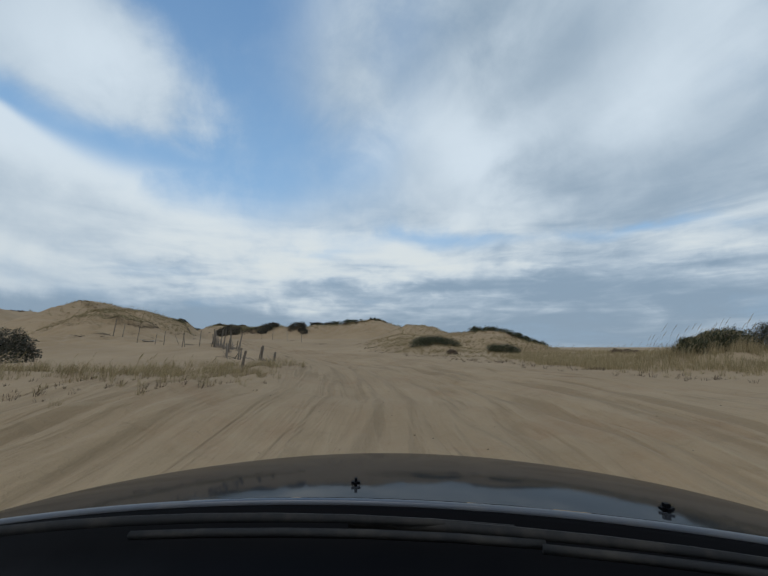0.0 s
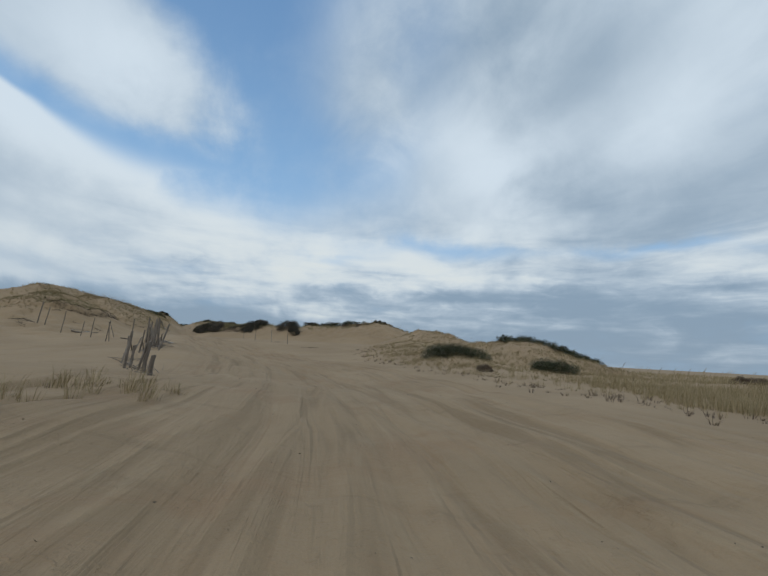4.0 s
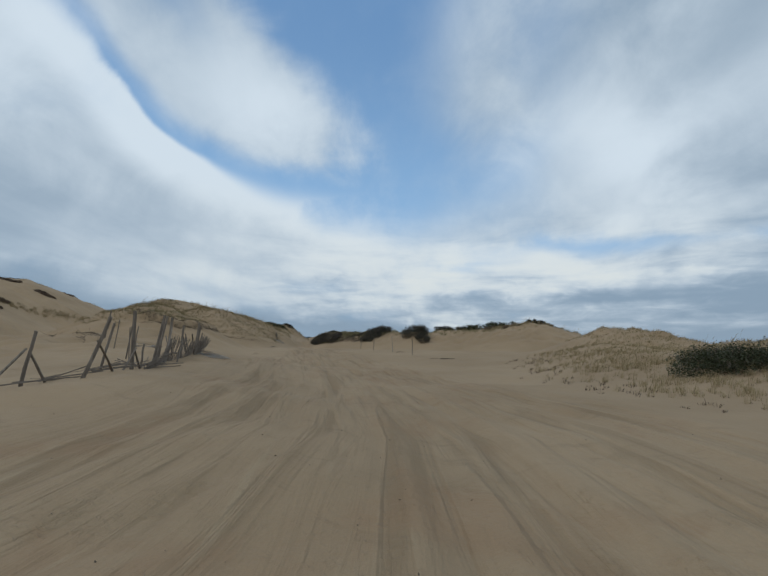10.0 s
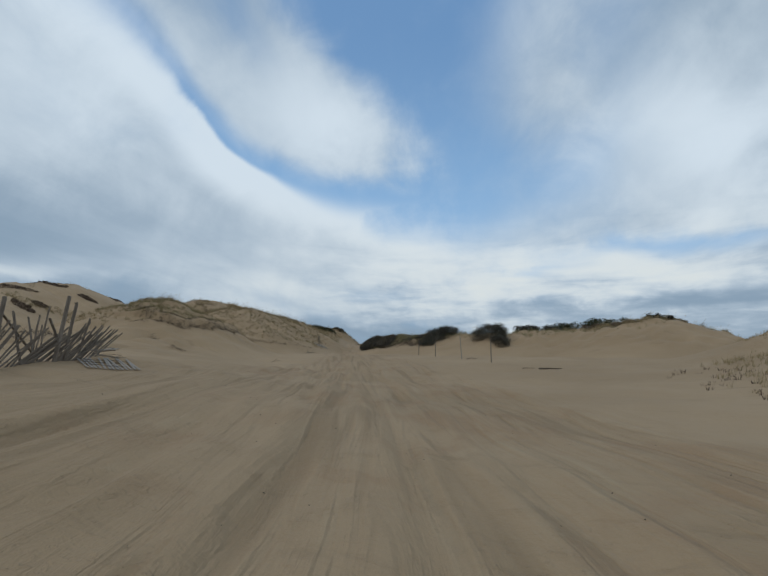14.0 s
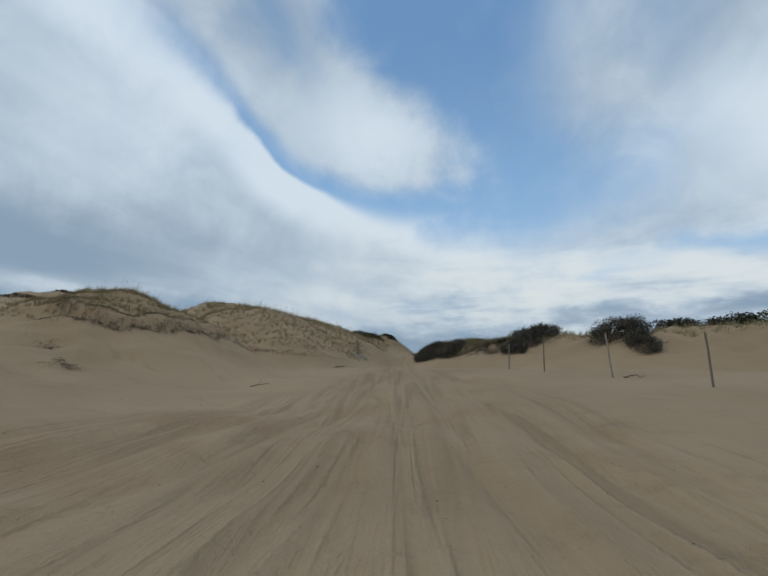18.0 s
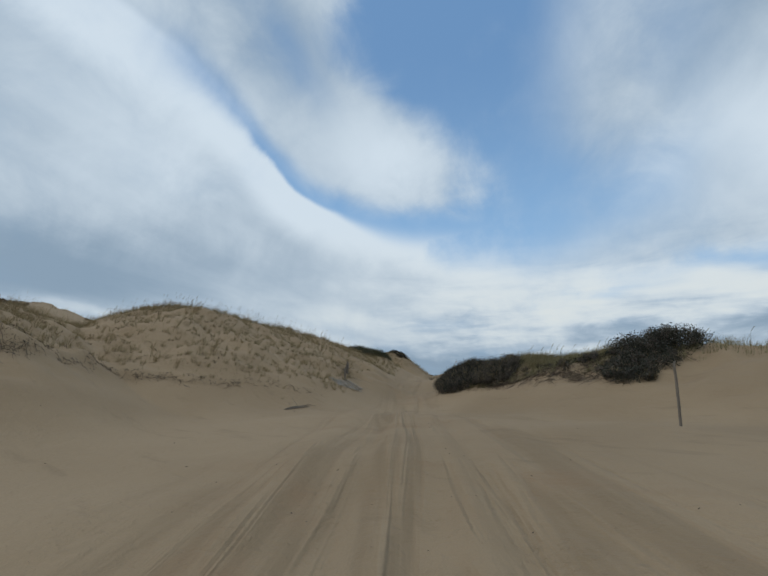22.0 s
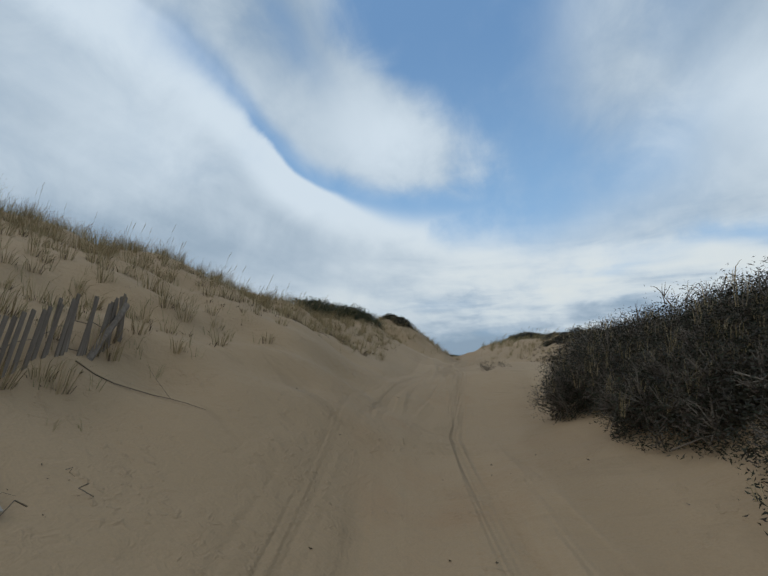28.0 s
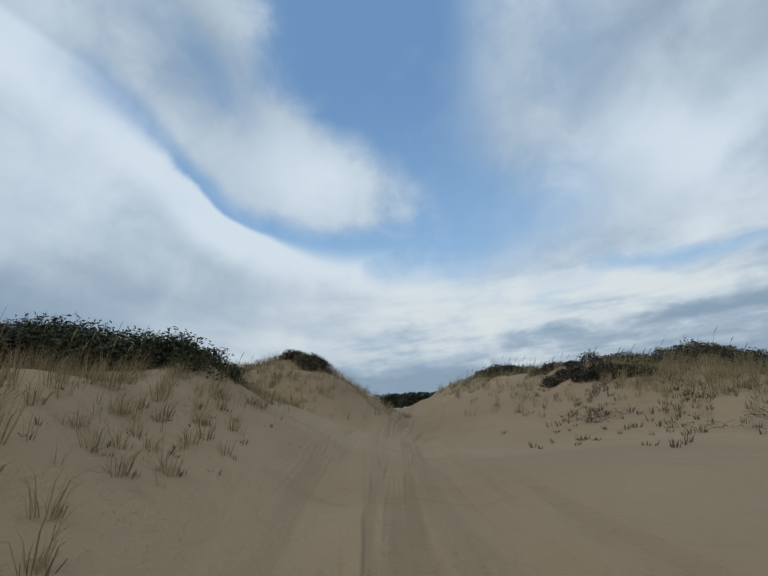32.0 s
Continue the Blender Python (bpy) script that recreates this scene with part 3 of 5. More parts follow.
# ---- grass ----
def blades(rng, X, Y, Z, count, tall, wide, spread, lean, wind=(0.35, 0.1)):
    """Tufts of tapered, bent blades at X, Y, Z: places and faces."""
    n = len(X) * count
    bx, by, bz = (np.repeat(v, count) for v in (X, Y, Z))
    a, r = rng.uniform(0, 6.283, n), spread * np.sqrt(rng.uniform(0, 1, n))
    h = np.repeat(tall * rng.uniform(0.6, 1.25, len(X)), count) * rng.uniform(0.45, 1.1, n)
    out = rng.uniform(0.1, 1.0, n) * lean
    dx, dy = np.cos(a) * out + wind[0] * rng.uniform(0.2, 1, n), np.sin(a) * out + wind[1] * rng.uniform(0.2, 1, n)
    x0, y0, z0 = bx + np.cos(a) * r, by + np.sin(a) * r, bz - 0.03
    t = rng.uniform(0, 6.283, n)
    wx, wy = np.cos(t) * wide / 2, np.sin(t) * wide / 2
    mx, my, mz = x0 + dx * h * 0.32, y0 + dy * h * 0.32, z0 + h * 0.6
    tx, ty, tz = x0 + dx * h, y0 + dy * h, z0 + h * (1.0 - 0.25 * np.hypot(dx, dy))
    v = np.stack([np.stack(q, -1) for q in ((x0 - wx, y0 - wy, z0), (x0 + wx, y0 + wy, z0), (mx + wx * 0.75, my + wy * 0.75, mz), (mx - wx * 0.75, my - wy * 0.75, mz), (tx, ty, tz))], 1)
    k = np.arange(n)[:, None] * 5
    return v.reshape(-1, 3), k + [0, 1, 2, 3], k + [3, 2, 4]


def stalks(rng, X, Y, Z, tall):
    """Thin seed stalks with a long narrow head."""
    n = len(X)
    h, a = tall * rng.uniform(0.75, 1.2, n), rng.uniform(-0.5, 0.7, n)
    dx, dy = 0.22 + 0.16 * np.cos(a), 0.12 * np.sin(a)
    w = 0.006
    row = []
    for u, wide in ((0, w), (0.72, w * 0.8), (0.8, 0.02), (0.92, 0.018), (1.0, 0.002)):
        x, y, z = X + dx * h * u * u, Y + dy * h * u * u, Z + h * u * (1 - 0.08 * u)
        row += [np.stack((x - wide / 2, y, z), -1), np.stack((x + wide / 2, y, z), -1)]
    k = np.arange(n)[:, None] * 10
    q = np.concatenate([k + [i, i + 1, i + 3, i + 2] for i in (0, 2, 4, 6)])
    return np.stack(row, 1).reshape(-1, 3), q


def grass_field(label, rng, xy, count, tall, wide, spread, lean, mat, seeds=0, seed_tall=0.9):
    X, Y = xy
    Z = ground_at(X, Y)
    v, q, t = blades(rng, X, Y, Z, count, tall, wide, spread, lean)
    if seeds:
        i = rng.randint(0, len(X), seeds)
        v2, q2 = stalks(rng, X[i], Y[i], Z[i], seed_tall)
        q, v = np.concatenate([q, q2 + len(v)]), np.concatenate([v, v2])
    me = mesh_np("beach_grass", v, q, t)
    me.materials.append(mat)
    return tagged(new("beach_grass", me), label, "grass", kind="stuff")


def scatter(rng, n, box, keep):
    X, Y = rng.uniform(box[0], box[1], n), rng.uniform(box[2], box[3], n)
    k = rng.uniform(0, 1, n) < keep(X, Y)
    return X[k], Y[k]


def clumps(rng, step, box, keep):
    """Places in a loose even spread, step metres apart."""
    X, Y = np.meshgrid(np.arange(box[0], box[1], step), np.arange(box[2], box[3], step))
    X, Y = X.ravel() + rng.uniform(-0.48, 0.48, X.size) * step, Y.ravel() + rng.uniform(-0.48, 0.48, X.size) * step
    k = rng.uniform(0, 1, X.size) < keep(X, Y)
    return X[k], Y[k]


def crest_left(X, Y):
    return np.maximum(ridge_near("road_left", X, Y, 3.2), ridge_near("road_crest", X, Y, 3.2))


RNG = np.random.RandomState(21)
SANDY_EDGE = ([4, 8, 12, 14.8, 17.5, 21, 23.6, 29.5, 35, 40, 46, 50, 55, 60, 66, 72, 78], [15, 12.4, 10.2, 8.9, 8.4, 7.5, 6.6, 4.9, 3.3, 1.7, -0.7, -2.2, -3.0, -3.2, -1.0, 1.0, 4])


def right_plain(X, Y):
    over = X - np.interp(Y, *SANDY_EDGE)
    return np.clip(over / 3.0, 0, 1) * np.clip(0.7 + 0.55 * wave(X, Y, 6, 31), 0.1, 1) * (over > 0)


def left_band(X, Y):
    front = np.interp(X, [-34, -14, -8, -6, -4.4, -3.5], [9.4, 8.8, 8.5, 8.6, 9.2, 11.5])
    back = np.interp(X, [-34, -10, -6, -3.5], [15.5, 17.0, 21.5, 21.5])
    u = np.clip((Y - front) / 1.6, 0, 1) * np.clip((back - Y) / 2.0, 0, 1) * np.clip((-3.3 - X) / 1.2, 0, 1)
    return u * np.clip(0.65 + 0.5 * wave(X, Y, 4, 32), 0.1, 1)


def over_road(X, Y):
    return height(X, Y) - np.interp(Y, [y for y, _ in ROAD], [v for _, v in ROAD])


def ridge_near(name, X, Y, wide):
    nodes = DUNES[name][0]
    d = np.full(np.shape(X), 1e9)
    for (x0, y0, _), (x1, y1, _) in zip(nodes[:-1], nodes[1:]):
        dx, dy = x1 - x0, y1 - y0
        u = np.clip(((X - x0) * dx + (Y - y0) * dy) / (dx * dx + dy * dy), 0, 1)
        d = np.minimum(d, np.hypot(X - x0 - u * dx, Y - y0 - u * dy))
    return np.clip(1 - d / wide, 0, 1)


SLOPE_FOOT = ([55, 57, 58.6, 61, 63.7, 65, 67.4, 68.7, 70, 71.3, 73.5, 76, 78, 79.8, 83.4, 88.4, 91.4, 94.4, 98], [-36.5, -35.3, -34.0, -33.6, -34.0, -34.7, -36.5, -36.0, -34.9, -34.5, -33.7, -33.3, -34.1, -35.7, -37.6, -39.0, -40.8, -42.8, -45.1])


def left_slope(X, Y):
    inside = np.interp(Y, *SLOPE_FOOT) - X
    return np.clip(inside / 1.2 + 0.1, 0, 1) * (inside > 0) * np.clip(0.85 + 0.4 * wave(X, Y, 3.0, 33), 0.3, 1) * np.clip((X + 53) / 6, 0, 1)


def tufted(label, rng, xy, count, tall, wide, spread, lean, mat, seeds=0, seed_tall=0.8, base=4):
    """Tufts with a dark matted foot of dead stems."""
    grass_field(label, rng, xy, count, tall, wide, spread, lean, mat, seeds, seed_tall)
    grass_field("dark dead stems at the foot of grass tufts", rng, xy, base, tall * 0.38, wide * 1.1, spread * 1.25, lean * 1.5, STUBBLE)


def bare_gaps(X, Y, size, seed, floor=0.0):
    """Patches of growth with bare sand between them."""
    return np.clip(0.35 + 1.3 * wave(X, Y, size, seed), floor, 1)


tufted("golden dry beach grass in tufts on the flat sand", RNG, clumps(RNG, 0.46, (-4, 34, 6, 62), lambda X, Y: right_plain(X, Y) * (0.35 + 0.65 * bare_gaps(X, Y, 3.2, 61))), 14, 0.36, 0.011, 0.10, 0.6, STRAW, 300, 0.8)
grass_field("golden dry beach grass beyond the tufts", RNG, scatter(RNG, 17000, (0, 46, 16, 78), lambda X, Y: right_plain(X, Y) * np.clip((X - 8) / 10, 0, 1)), 9, 0.36, 0.013, 0.10, 0.55, STRAW, 200, 0.8)
grass_field("short dry beach grass on the low hill", RNG, scatter(RNG, 30000, (-5, 24, 42, 80), lambda X, Y: right_plain(X, Y) * np.clip(over_road(X, Y) * 0.5 + 0.3, 0.15, 1) * (0.3 + 0.7 * bare_gaps(X, Y, 2.2, 62))), 9, 0.30, 0.014, 0.10, 0.6, STRAW)
tufted("straw-coloured beach grass in ragged clumps on a sandy bank", RNG, clumps(RNG, 0.27, (-34, -3.2, 8, 22), lambda X, Y: left_band(X, Y) * bare_gaps(X, Y, 2.4, 63, 0.5)), 22, 0.40, 0.008, 0.13, 0.75, STRAW, 50, 0.7)
tufted("tufts of beach grass on the dune slope", RNG, clumps(RNG, 0.42, (-53, -32, 55, 99), left_slope), 26, 0.36, 0.0075, 0.085, 0.85, STRAW, 90, 0.7, 9)
grass_field("small thin tufts low on the dune slope", RNG, scatter(RNG, 9000, (-53, -32, 55, 99), left_slope), 6, 0.27, 0.0055, 0.05, 0.8, GREEN_GRASS)
grass_field("dead stubble on the dune slope", RNG, scatter(RNG, 2600, (-53, -32, 55, 99), left_slope), 7, 0.10, 0.012, 0.06, 1.2, STUBBLE)
grass_field("tall beach grass along the dune crest", RNG, scatter(RNG, 11000, (-52, -38, 60, 99), lambda X, Y: crest_left(X, Y) ** 1.5), 22, 0.50, 0.0065, 0.12, 0.55, STRAW, 420, 0.80)
grass_field("beach grass on the far dune", RNG, scatter(RNG, 9000, (-66, -44, 64, 112), lambda X, Y: ridge_near("back_left", X, Y, 7) * np.clip(0.5 + 0.6 * wave(X, Y, 5, 34), 0, 1)), 8, 0.45, 0.02, 0.15, 0.5, STRAW)
grass_field("beach grass on the knoll", RNG, scatter(RNG, 2600, (-55, -44, 98, 109), lambda X, Y: ridge_near("knoll", X, Y, 4.5)), 18, 0.42, 0.008, 0.12, 0.6, STRAW)
grass_field("golden beach grass below dark scrub", RNG, scatter(RNG, 7500, (-50, -20, 96, 118), lambda X, Y: ridge_near("gap_right", X, Y, 6.0) * np.clip(0.6 + 0.5 * wave(X, Y, 4, 35), 0, 1) * (track(X, Y)[0] > 2.2)), 16, 0.42, 0.008, 0.11, 0.5, STRAW, 160, 0.8)
grass_field("thick golden grass on the crest", RNG, scatter(RNG, 7000, (-37.5, -20, 96, 112), lambda X, Y: ridge_near("gap_right", X, Y, 4.2) ** 0.6), 20, 0.50, 0.008, 0.12, 0.5, STRAW, 60, 0.85)
grass_field("dead brown stubble on the sandy slope", RNG, scatter(RNG, 8200, (-44, -22, 95, 110), lambda X, Y: np.clip(ridge_near("gap_right", X, Y, 9.0) * 1.6, 0, 1) * np.clip((X + 40.5) / 2.5, 0, 1) * np.clip(0.45 + 0.7 * wave(X, Y, 3, 38), 0, 1)), 9, 0.20, 0.016, 0.06, 1.0, STUBBLE)
grass_field("green beach grass on the sand bank", RNG, scatter(RNG, 14000, (-36, 6, 79, 93), lambda X, Y: ridge_near("bank_right", X, Y, 3.2) * np.clip(0.5 + 0.6 * wave(X, Y, 6, 36), 0.05, 1) * (Y > 81.2 - 0.1 * (X + 26)) * np.clip((X + 31.5) / 2.0, 0, 1)), 18, 0.42, 0.009, 0.13, 0.5, GREEN_GRASS, 50, 0.75)
grass_field("wind-bent grass on the high far dune", RNG, scatter(RNG, 2500, (-102, -72, 60, 112), lambda X, Y: ridge_near("far_left", X, Y, 3) * np.clip(wave(X, Y, 9, 37), 0, 1)), 7, 0.5, 0.03, 0.25, 0.5, GREEN_GRASS)
grass_field("dead stubble on the eroded edge of the grass bank", RNG, scatter(RNG, 1800, (-26, -3.0, 7.4, 20), lambda X, Y: np.clip(1 - np.abs(Y - np.interp(X, [-34, -14, -8, -6, -4.4, -3.5], [9.4, 8.8, 8.5, 8.6, 9.2, 11.5])) / 1.4, 0, 1)), 10, 0.16, 0.012, 0.07, 1.0, STUBBLE)
grass_field("dead stubble on the edge of the flat sand", RNG, scatter(RNG, 3200, (-4, 24, 6, 60), lambda X, Y: np.clip(1 - np.abs(X - np.interp(Y, *SANDY_EDGE) - 0.6) / 1.9, 0, 1)), 9, 0.22, 0.018, 0.09, 1.1, STUBBLE)
grass_field("far flat of dry grass", RNG, scatter(RNG, 8000, (40, 230, -20, 150), lambda X, Y: np.clip(1.2 - (X - 40) / 240, 0, 1)), 5, 0.9, 0.07, 0.5, 0.5, STRAW)
grass_field("beach grass at the far end of the crest", RNG, scatter(RNG, 1500, (-46.5, -40.5, 109, 117), lambda X, Y: ridge_near("gap_right", X, Y, 4.0)), 14, 0.42, 0.010, 0.12, 0.5, GREEN_GRASS, 20, 0.7)
grass_field("olive turf on the dune's nose", RNG, scatter(RNG, 2200, (-42, -33.5, 57, 66), lambda X, Y: left_slope(X, Y) * np.clip((64.5 - Y) / 3, 0, 1)), 12, 0.26, 0.009, 0.09, 0.7, GREEN_GRASS)
grass_field("golden grass patch on a far slope", RNG, scatter(RNG, 1400, (-82, -70, 66, 77), lambda X, Y: np.clip(1.2 - np.abs(Y - (69.0 + 0.95 * (X + 77.5))) / 2.2, 0, 1)), 8, 0.45, 0.03, 0.2, 0.5, STRAW)
grass_field("dry grass on the sandy peak of the bank", RNG, scatter(RNG, 1600, (-7, 3, 80.5, 86), lambda X, Y: ridge_near("bank_right", X, Y, 2.2)), 12, 0.45, 0.012, 0.14, 0.6, STRAW, 30, 0.8)
grass_field("thick golden grass on the low mound", RNG, scatter(RNG, 9000, (9, 27, 17, 34), lambda X, Y: right_plain(X, Y) * np.clip(1.1 - (Y - 22) / 14, 0.2, 1)), 11, 0.46, 0.011, 0.12, 0.55, STRAW, 260, 1.0)
grass_field("sparse short tufts on the sandy scarp", RNG, clumps(RNG, 0.62, (-26, -3.2, 7.2, 14), lambda X, Y: 0.55 * np.clip(1 - np.abs(Y - np.interp(X, [-34, -14, -8, -6, -4.4, -3.5], [9.4, 8.8, 8.5, 8.6, 9.2, 11.5])) / 2.4, 0, 1)), 22, 0.24, 0.008, 0.08, 0.8, STRAW)
grass_field("short grass and dead turf on the bank's foot", RNG, scatter(RNG, 1700, (-29.6, -23, 80.4, 82.6), lambda X, Y: np.clip(0.6 + 0.7 * wave(X, Y, 2, 44), 0.05, 1)), 12, 0.24, 0.008, 0.08, 0.8, GREEN_GRASS)
grass_field("tall green grass along the bank's brow", RNG, scatter(RNG, 1500, (-28.8, -23.4, 82.0, 84.2), lambda X, Y: np.clip(0.7 + 0.5 * wave(X, Y, 2, 47), 0.2, 1)), 18, 0.50, 0.008, 0.11, 0.5, GREEN_GRASS, 25, 0.8)
grass_field("dead stubble on the bank's foot", RNG, scatter(RNG, 1100, (-29.8, -22, 79.9, 82.2), lambda X, Y: np.clip(0.5 + 0.8 * wave(X, Y, 2, 45), 0.0, 1)), 9, 0.13, 0.010, 0.08, 1.2, STUBBLE)
grass_field("tall seeding grass round the mound's shrubs", RNG, scatter(RNG, 900, (14, 25, 19.6, 24), lambda X, Y: ridge_near("mound_right", X, Y, 2.2)), 14, 0.85, 0.010, 0.14, 0.35, STRAW, 60, 1.7)



# ---- things ----
def part(name, me, mat, parent, label=""):
    """One mesh object under a thing or a part."""
    if isinstance(me, bmesh.types.BMesh):
        bm, me = me, bpy.data.meshes.new(name)
        bm.to_mesh(me)
        bm.free()
    if mat and not me.materials:
        me.materials.append(mat)
    ob = new(name, me)
    ob.parent = parent
    return tagged(ob, label)


def thing(name, label, category, x=0.0, y=0.0, z=None, turn=0.0, group=""):
    ob = new(name)
    ob.matrix_world = pose(x, y, ground_z(x, y) if z is None else z, 0, 0, turn)
    ob.empty_display_size = 0.2
    return tagged(ob, label, category, group)


def tubes(paths, sides=4):
    """Tapered tubes along paths of (place, radius), in one mesh."""
    V, Q = [], []
    n = 0
    for rows in paths:
        for i, (p, r) in enumerate(rows):
            a, b = Vector(rows[max(i - 1, 0)][0]), Vector(rows[min(i + 1, len(rows) - 1)][0])
            d = (b - a).normalized()
            u = d.cross(Vector((0.3, 0.2, 1)) if abs(d.z) < 0.9 else Vector((1, 0, 0))).normalized()
            w = d.cross(u)
            for k in range(sides):
                t = 6.28318 * k / sides
                V.append(Vector(p) + u * (math.cos(t) * r) + w * (math.sin(t) * r))
        for i in range(len(rows) - 1):
            for k in range(sides):
                Q.append((n + i * sides + k, n + i * sides + (k + 1) % sides, n + (i + 1) * sides + (k + 1) % sides, n + (i + 1) * sides + k))
        Q += [tuple(n + k for k in range(sides))] if sides == 4 else []
        Q += [tuple(n + (len(rows) - 1) * sides + k for k in range(sides))] if sides == 4 else []
        n += len(rows) * sides
    return mesh_np("tubes", np.array(V), np.array(Q))


def box_bm(x0, x1, y0, y1, z0, z1, bevel=0.0):
    bm = bmesh.new()
    bmesh.ops.create_cube(bm, size=1, matrix=Matrix.Translation(((x0 + x1) / 2, (y0 + y1) / 2, (z0 + z1) / 2)) @ Matrix.Diagonal((x1 - x0, y1 - y0, z1 - z0, 1)))
    if bevel:
        bmesh.ops.bevel(bm, geom=bm.edges[:], offset=bevel, segments=2, affect="EDGES")
    return bm


def leaves(rng, P, size, flat=0.5):
    """A small bent diamond leaf at each place."""
    n = len(P)
    a = rng.normal(size=(n, 3))
    a[:, 2] = a[:, 2] * flat + 0.2
    a /= np.linalg.norm(a, axis=1)[:, None]
    b = np.cross(a, rng.normal(size=(n, 3)))
    b /= np.linalg.norm(b, axis=1)[:, None]
    c = np.cross(a, b)
    s = (size * rng.uniform(0.6, 1.4, n))[:, None]
    v = np.stack([P - a * s, P + b * s * 0.45 + c * s * 0.12, P + a * s, P - b * s * 0.45 + c * s * 0.12], 1)
    return v.reshape(-1, 3), np.arange(n)[:, None] * 4 + [0, 1, 2, 3]


def shrub(rng, label, x, y, rx, ry, tall, turn=0.0, count=3000, size=0.06, twigs=120, leaf=None, category="bush", lean=0.0, twig_r=0.006, sprigs=0, group=""):
    """A low thicket that hugs the sand: branches from its foot, many small leaves in lumps, twigs that stick out."""
    th = thing("shrub", label, category, x, y, turn=turn, group=group)
    base = ground_z(x, y)
    ct, st = math.cos(radians(turn)), math.sin(radians(turn))

    def rest(px, py):
        return ground_at(x + px * ct - py * st, y + px * st + py * ct) - base

    seed = rng.uniform(0, 50, 4)
    # lumps: heads of foliage of uneven size over the whole plan
    k = max(10, int(count / 260))
    r = np.sqrt(rng.uniform(0, 1, k))
    t = rng.uniform(0, 6.283, k)
    hx, hy = np.cos(t) * r * rx * 0.86, np.sin(t) * r * ry * 0.86
    dome = np.sqrt(np.clip(1 - (0.93 * r) ** 3.6, 0, 1))
    hz = rest(hx, hy) + tall * dome * rng.uniform(0.45, 0.86, k)
    hr = (0.16 + 0.16 * rng.uniform(0, 1, k)) * min(rx, ry, tall * 1.6) + 0.08
    i = rng.randint(0, k, count)
    d = rng.normal(size=(count, 3))
    d /= np.linalg.norm(d, axis=1)[:, None]
    d *= (rng.uniform(0.25, 1.0, count) ** 0.5 * hr[i] * rng.uniform(0.85, 1.08, count))[:, None]
    P = np.stack([hx[i], hy[i], hz[i]], -1) + d * [1.25, 1.25, 0.9]
    # a third fills the inside down to the foot
    m = count // 3
    r2, t2 = np.sqrt(rng.uniform(0, 1, m)), rng.uniform(0, 6.283, m)
    fx, fy = np.cos(t2) * r2 * rx * 0.86, np.sin(t2) * r2 * ry * 0.86
    P[:m] = np.stack([fx, fy, rest(fx, fy) + tall * np.sqrt(np.clip(1 - r2**4.5, 0, 1)) * rng.uniform(0.0, 0.85, m) + 0.02], -1)
    P[:, 0] += lean * P[:, 2]
    # leaves that would lie on the sand go back into the crown
    under = np.flatnonzero(P[:, 2] < rest(P[:, 0], P[:, 1]) + 0.015)
    above = np.flatnonzero(P[:, 2] >= rest(P[:, 0], P[:, 1]) + 0.015)
    P[under] = P[rng.choice(above, len(under))] * [0.93, 0.93, 1.0] + rng.normal(size=(len(under), 3)) * [0.04, 0.04, 0.0]
    P[:, 2] = np.maximum(P[:, 2], rest(P[:, 0], P[:, 1]) + 0.01)
    v, q = leaves(rng, P, size)
    if sprigs:
        j = rng.randint(0, count, sprigs)
        j = j[P[j, 2] - rest(P[j, 0], P[j, 1]) > tall * 0.55]
        v2, q2, t3 = blades(rng, P[j, 0], P[j, 1], P[j, 2], 6, 0.24, 0.005, 0.05, 0.5)
        tagged(part("grass", mesh_np("grass", v2, q2, t3), STRAW, th, "dry grass growing through"), kind="stuff")
    if count > 20000:
        v = np.delete(v.reshape(-1, 4, 3), 3, 1).reshape(-1, 3)
        me = mesh_np("foliage", v, None, np.arange(len(v)).reshape(-1, 3))
    else:
        me = mesh_np("foliage", v, q)
    tagged(part("foliage", me, leaf or DARK_LEAF, th), kind="stuff")
    rows = []
    for _ in range(twigs):
        j = rng.randint(0, k)
        d = np.array([hx[j] * 0.6 / rx, hy[j] * 0.6 / ry, 0.55]) + rng.normal(size=3) * 0.55
        d /= np.linalg.norm(d)
        e = np.array([hx[j], hy[j], hz[j]]) + d * hr[j] * rng.uniform(0.5, 1.02)
        e[0] += lean * e[2]
        s = e - d * rng.uniform(0.3, 0.8) * min(0.6, tall) - [0, 0, 0.08 * tall]
        s[2] = max(s[2], float(rest(s[0], s[1])) - 0.03)
        e[2] = max(e[2], float(rest(e[0], e[1])) + 0.02)
        w = twig_r * rng.uniform(0.6, 1.6)
        mid = (s + e) / 2 + rng.normal(size=3) * 0.045 * tall
        rows.append([(s, w * 1.6), (mid, w * 1.2), (e, w * 0.5)])
        for _ in range(2):
            e2 = mid + (e - mid) * rng.uniform(0.5, 0.9) + np.clip(rng.normal(size=3), -1.2, 1.2) * 0.07 * tall
            rows.append([(mid, w), ((mid + e2) / 2 + rng.normal(size=3) * 0.015, w * 0.7), (e2, w * 0.35)])
    tagged(part("stem_tangle", tubes(rows, 3), TWIG, th), kind="stuff")
    return th


R2 = np.random.RandomState(8)
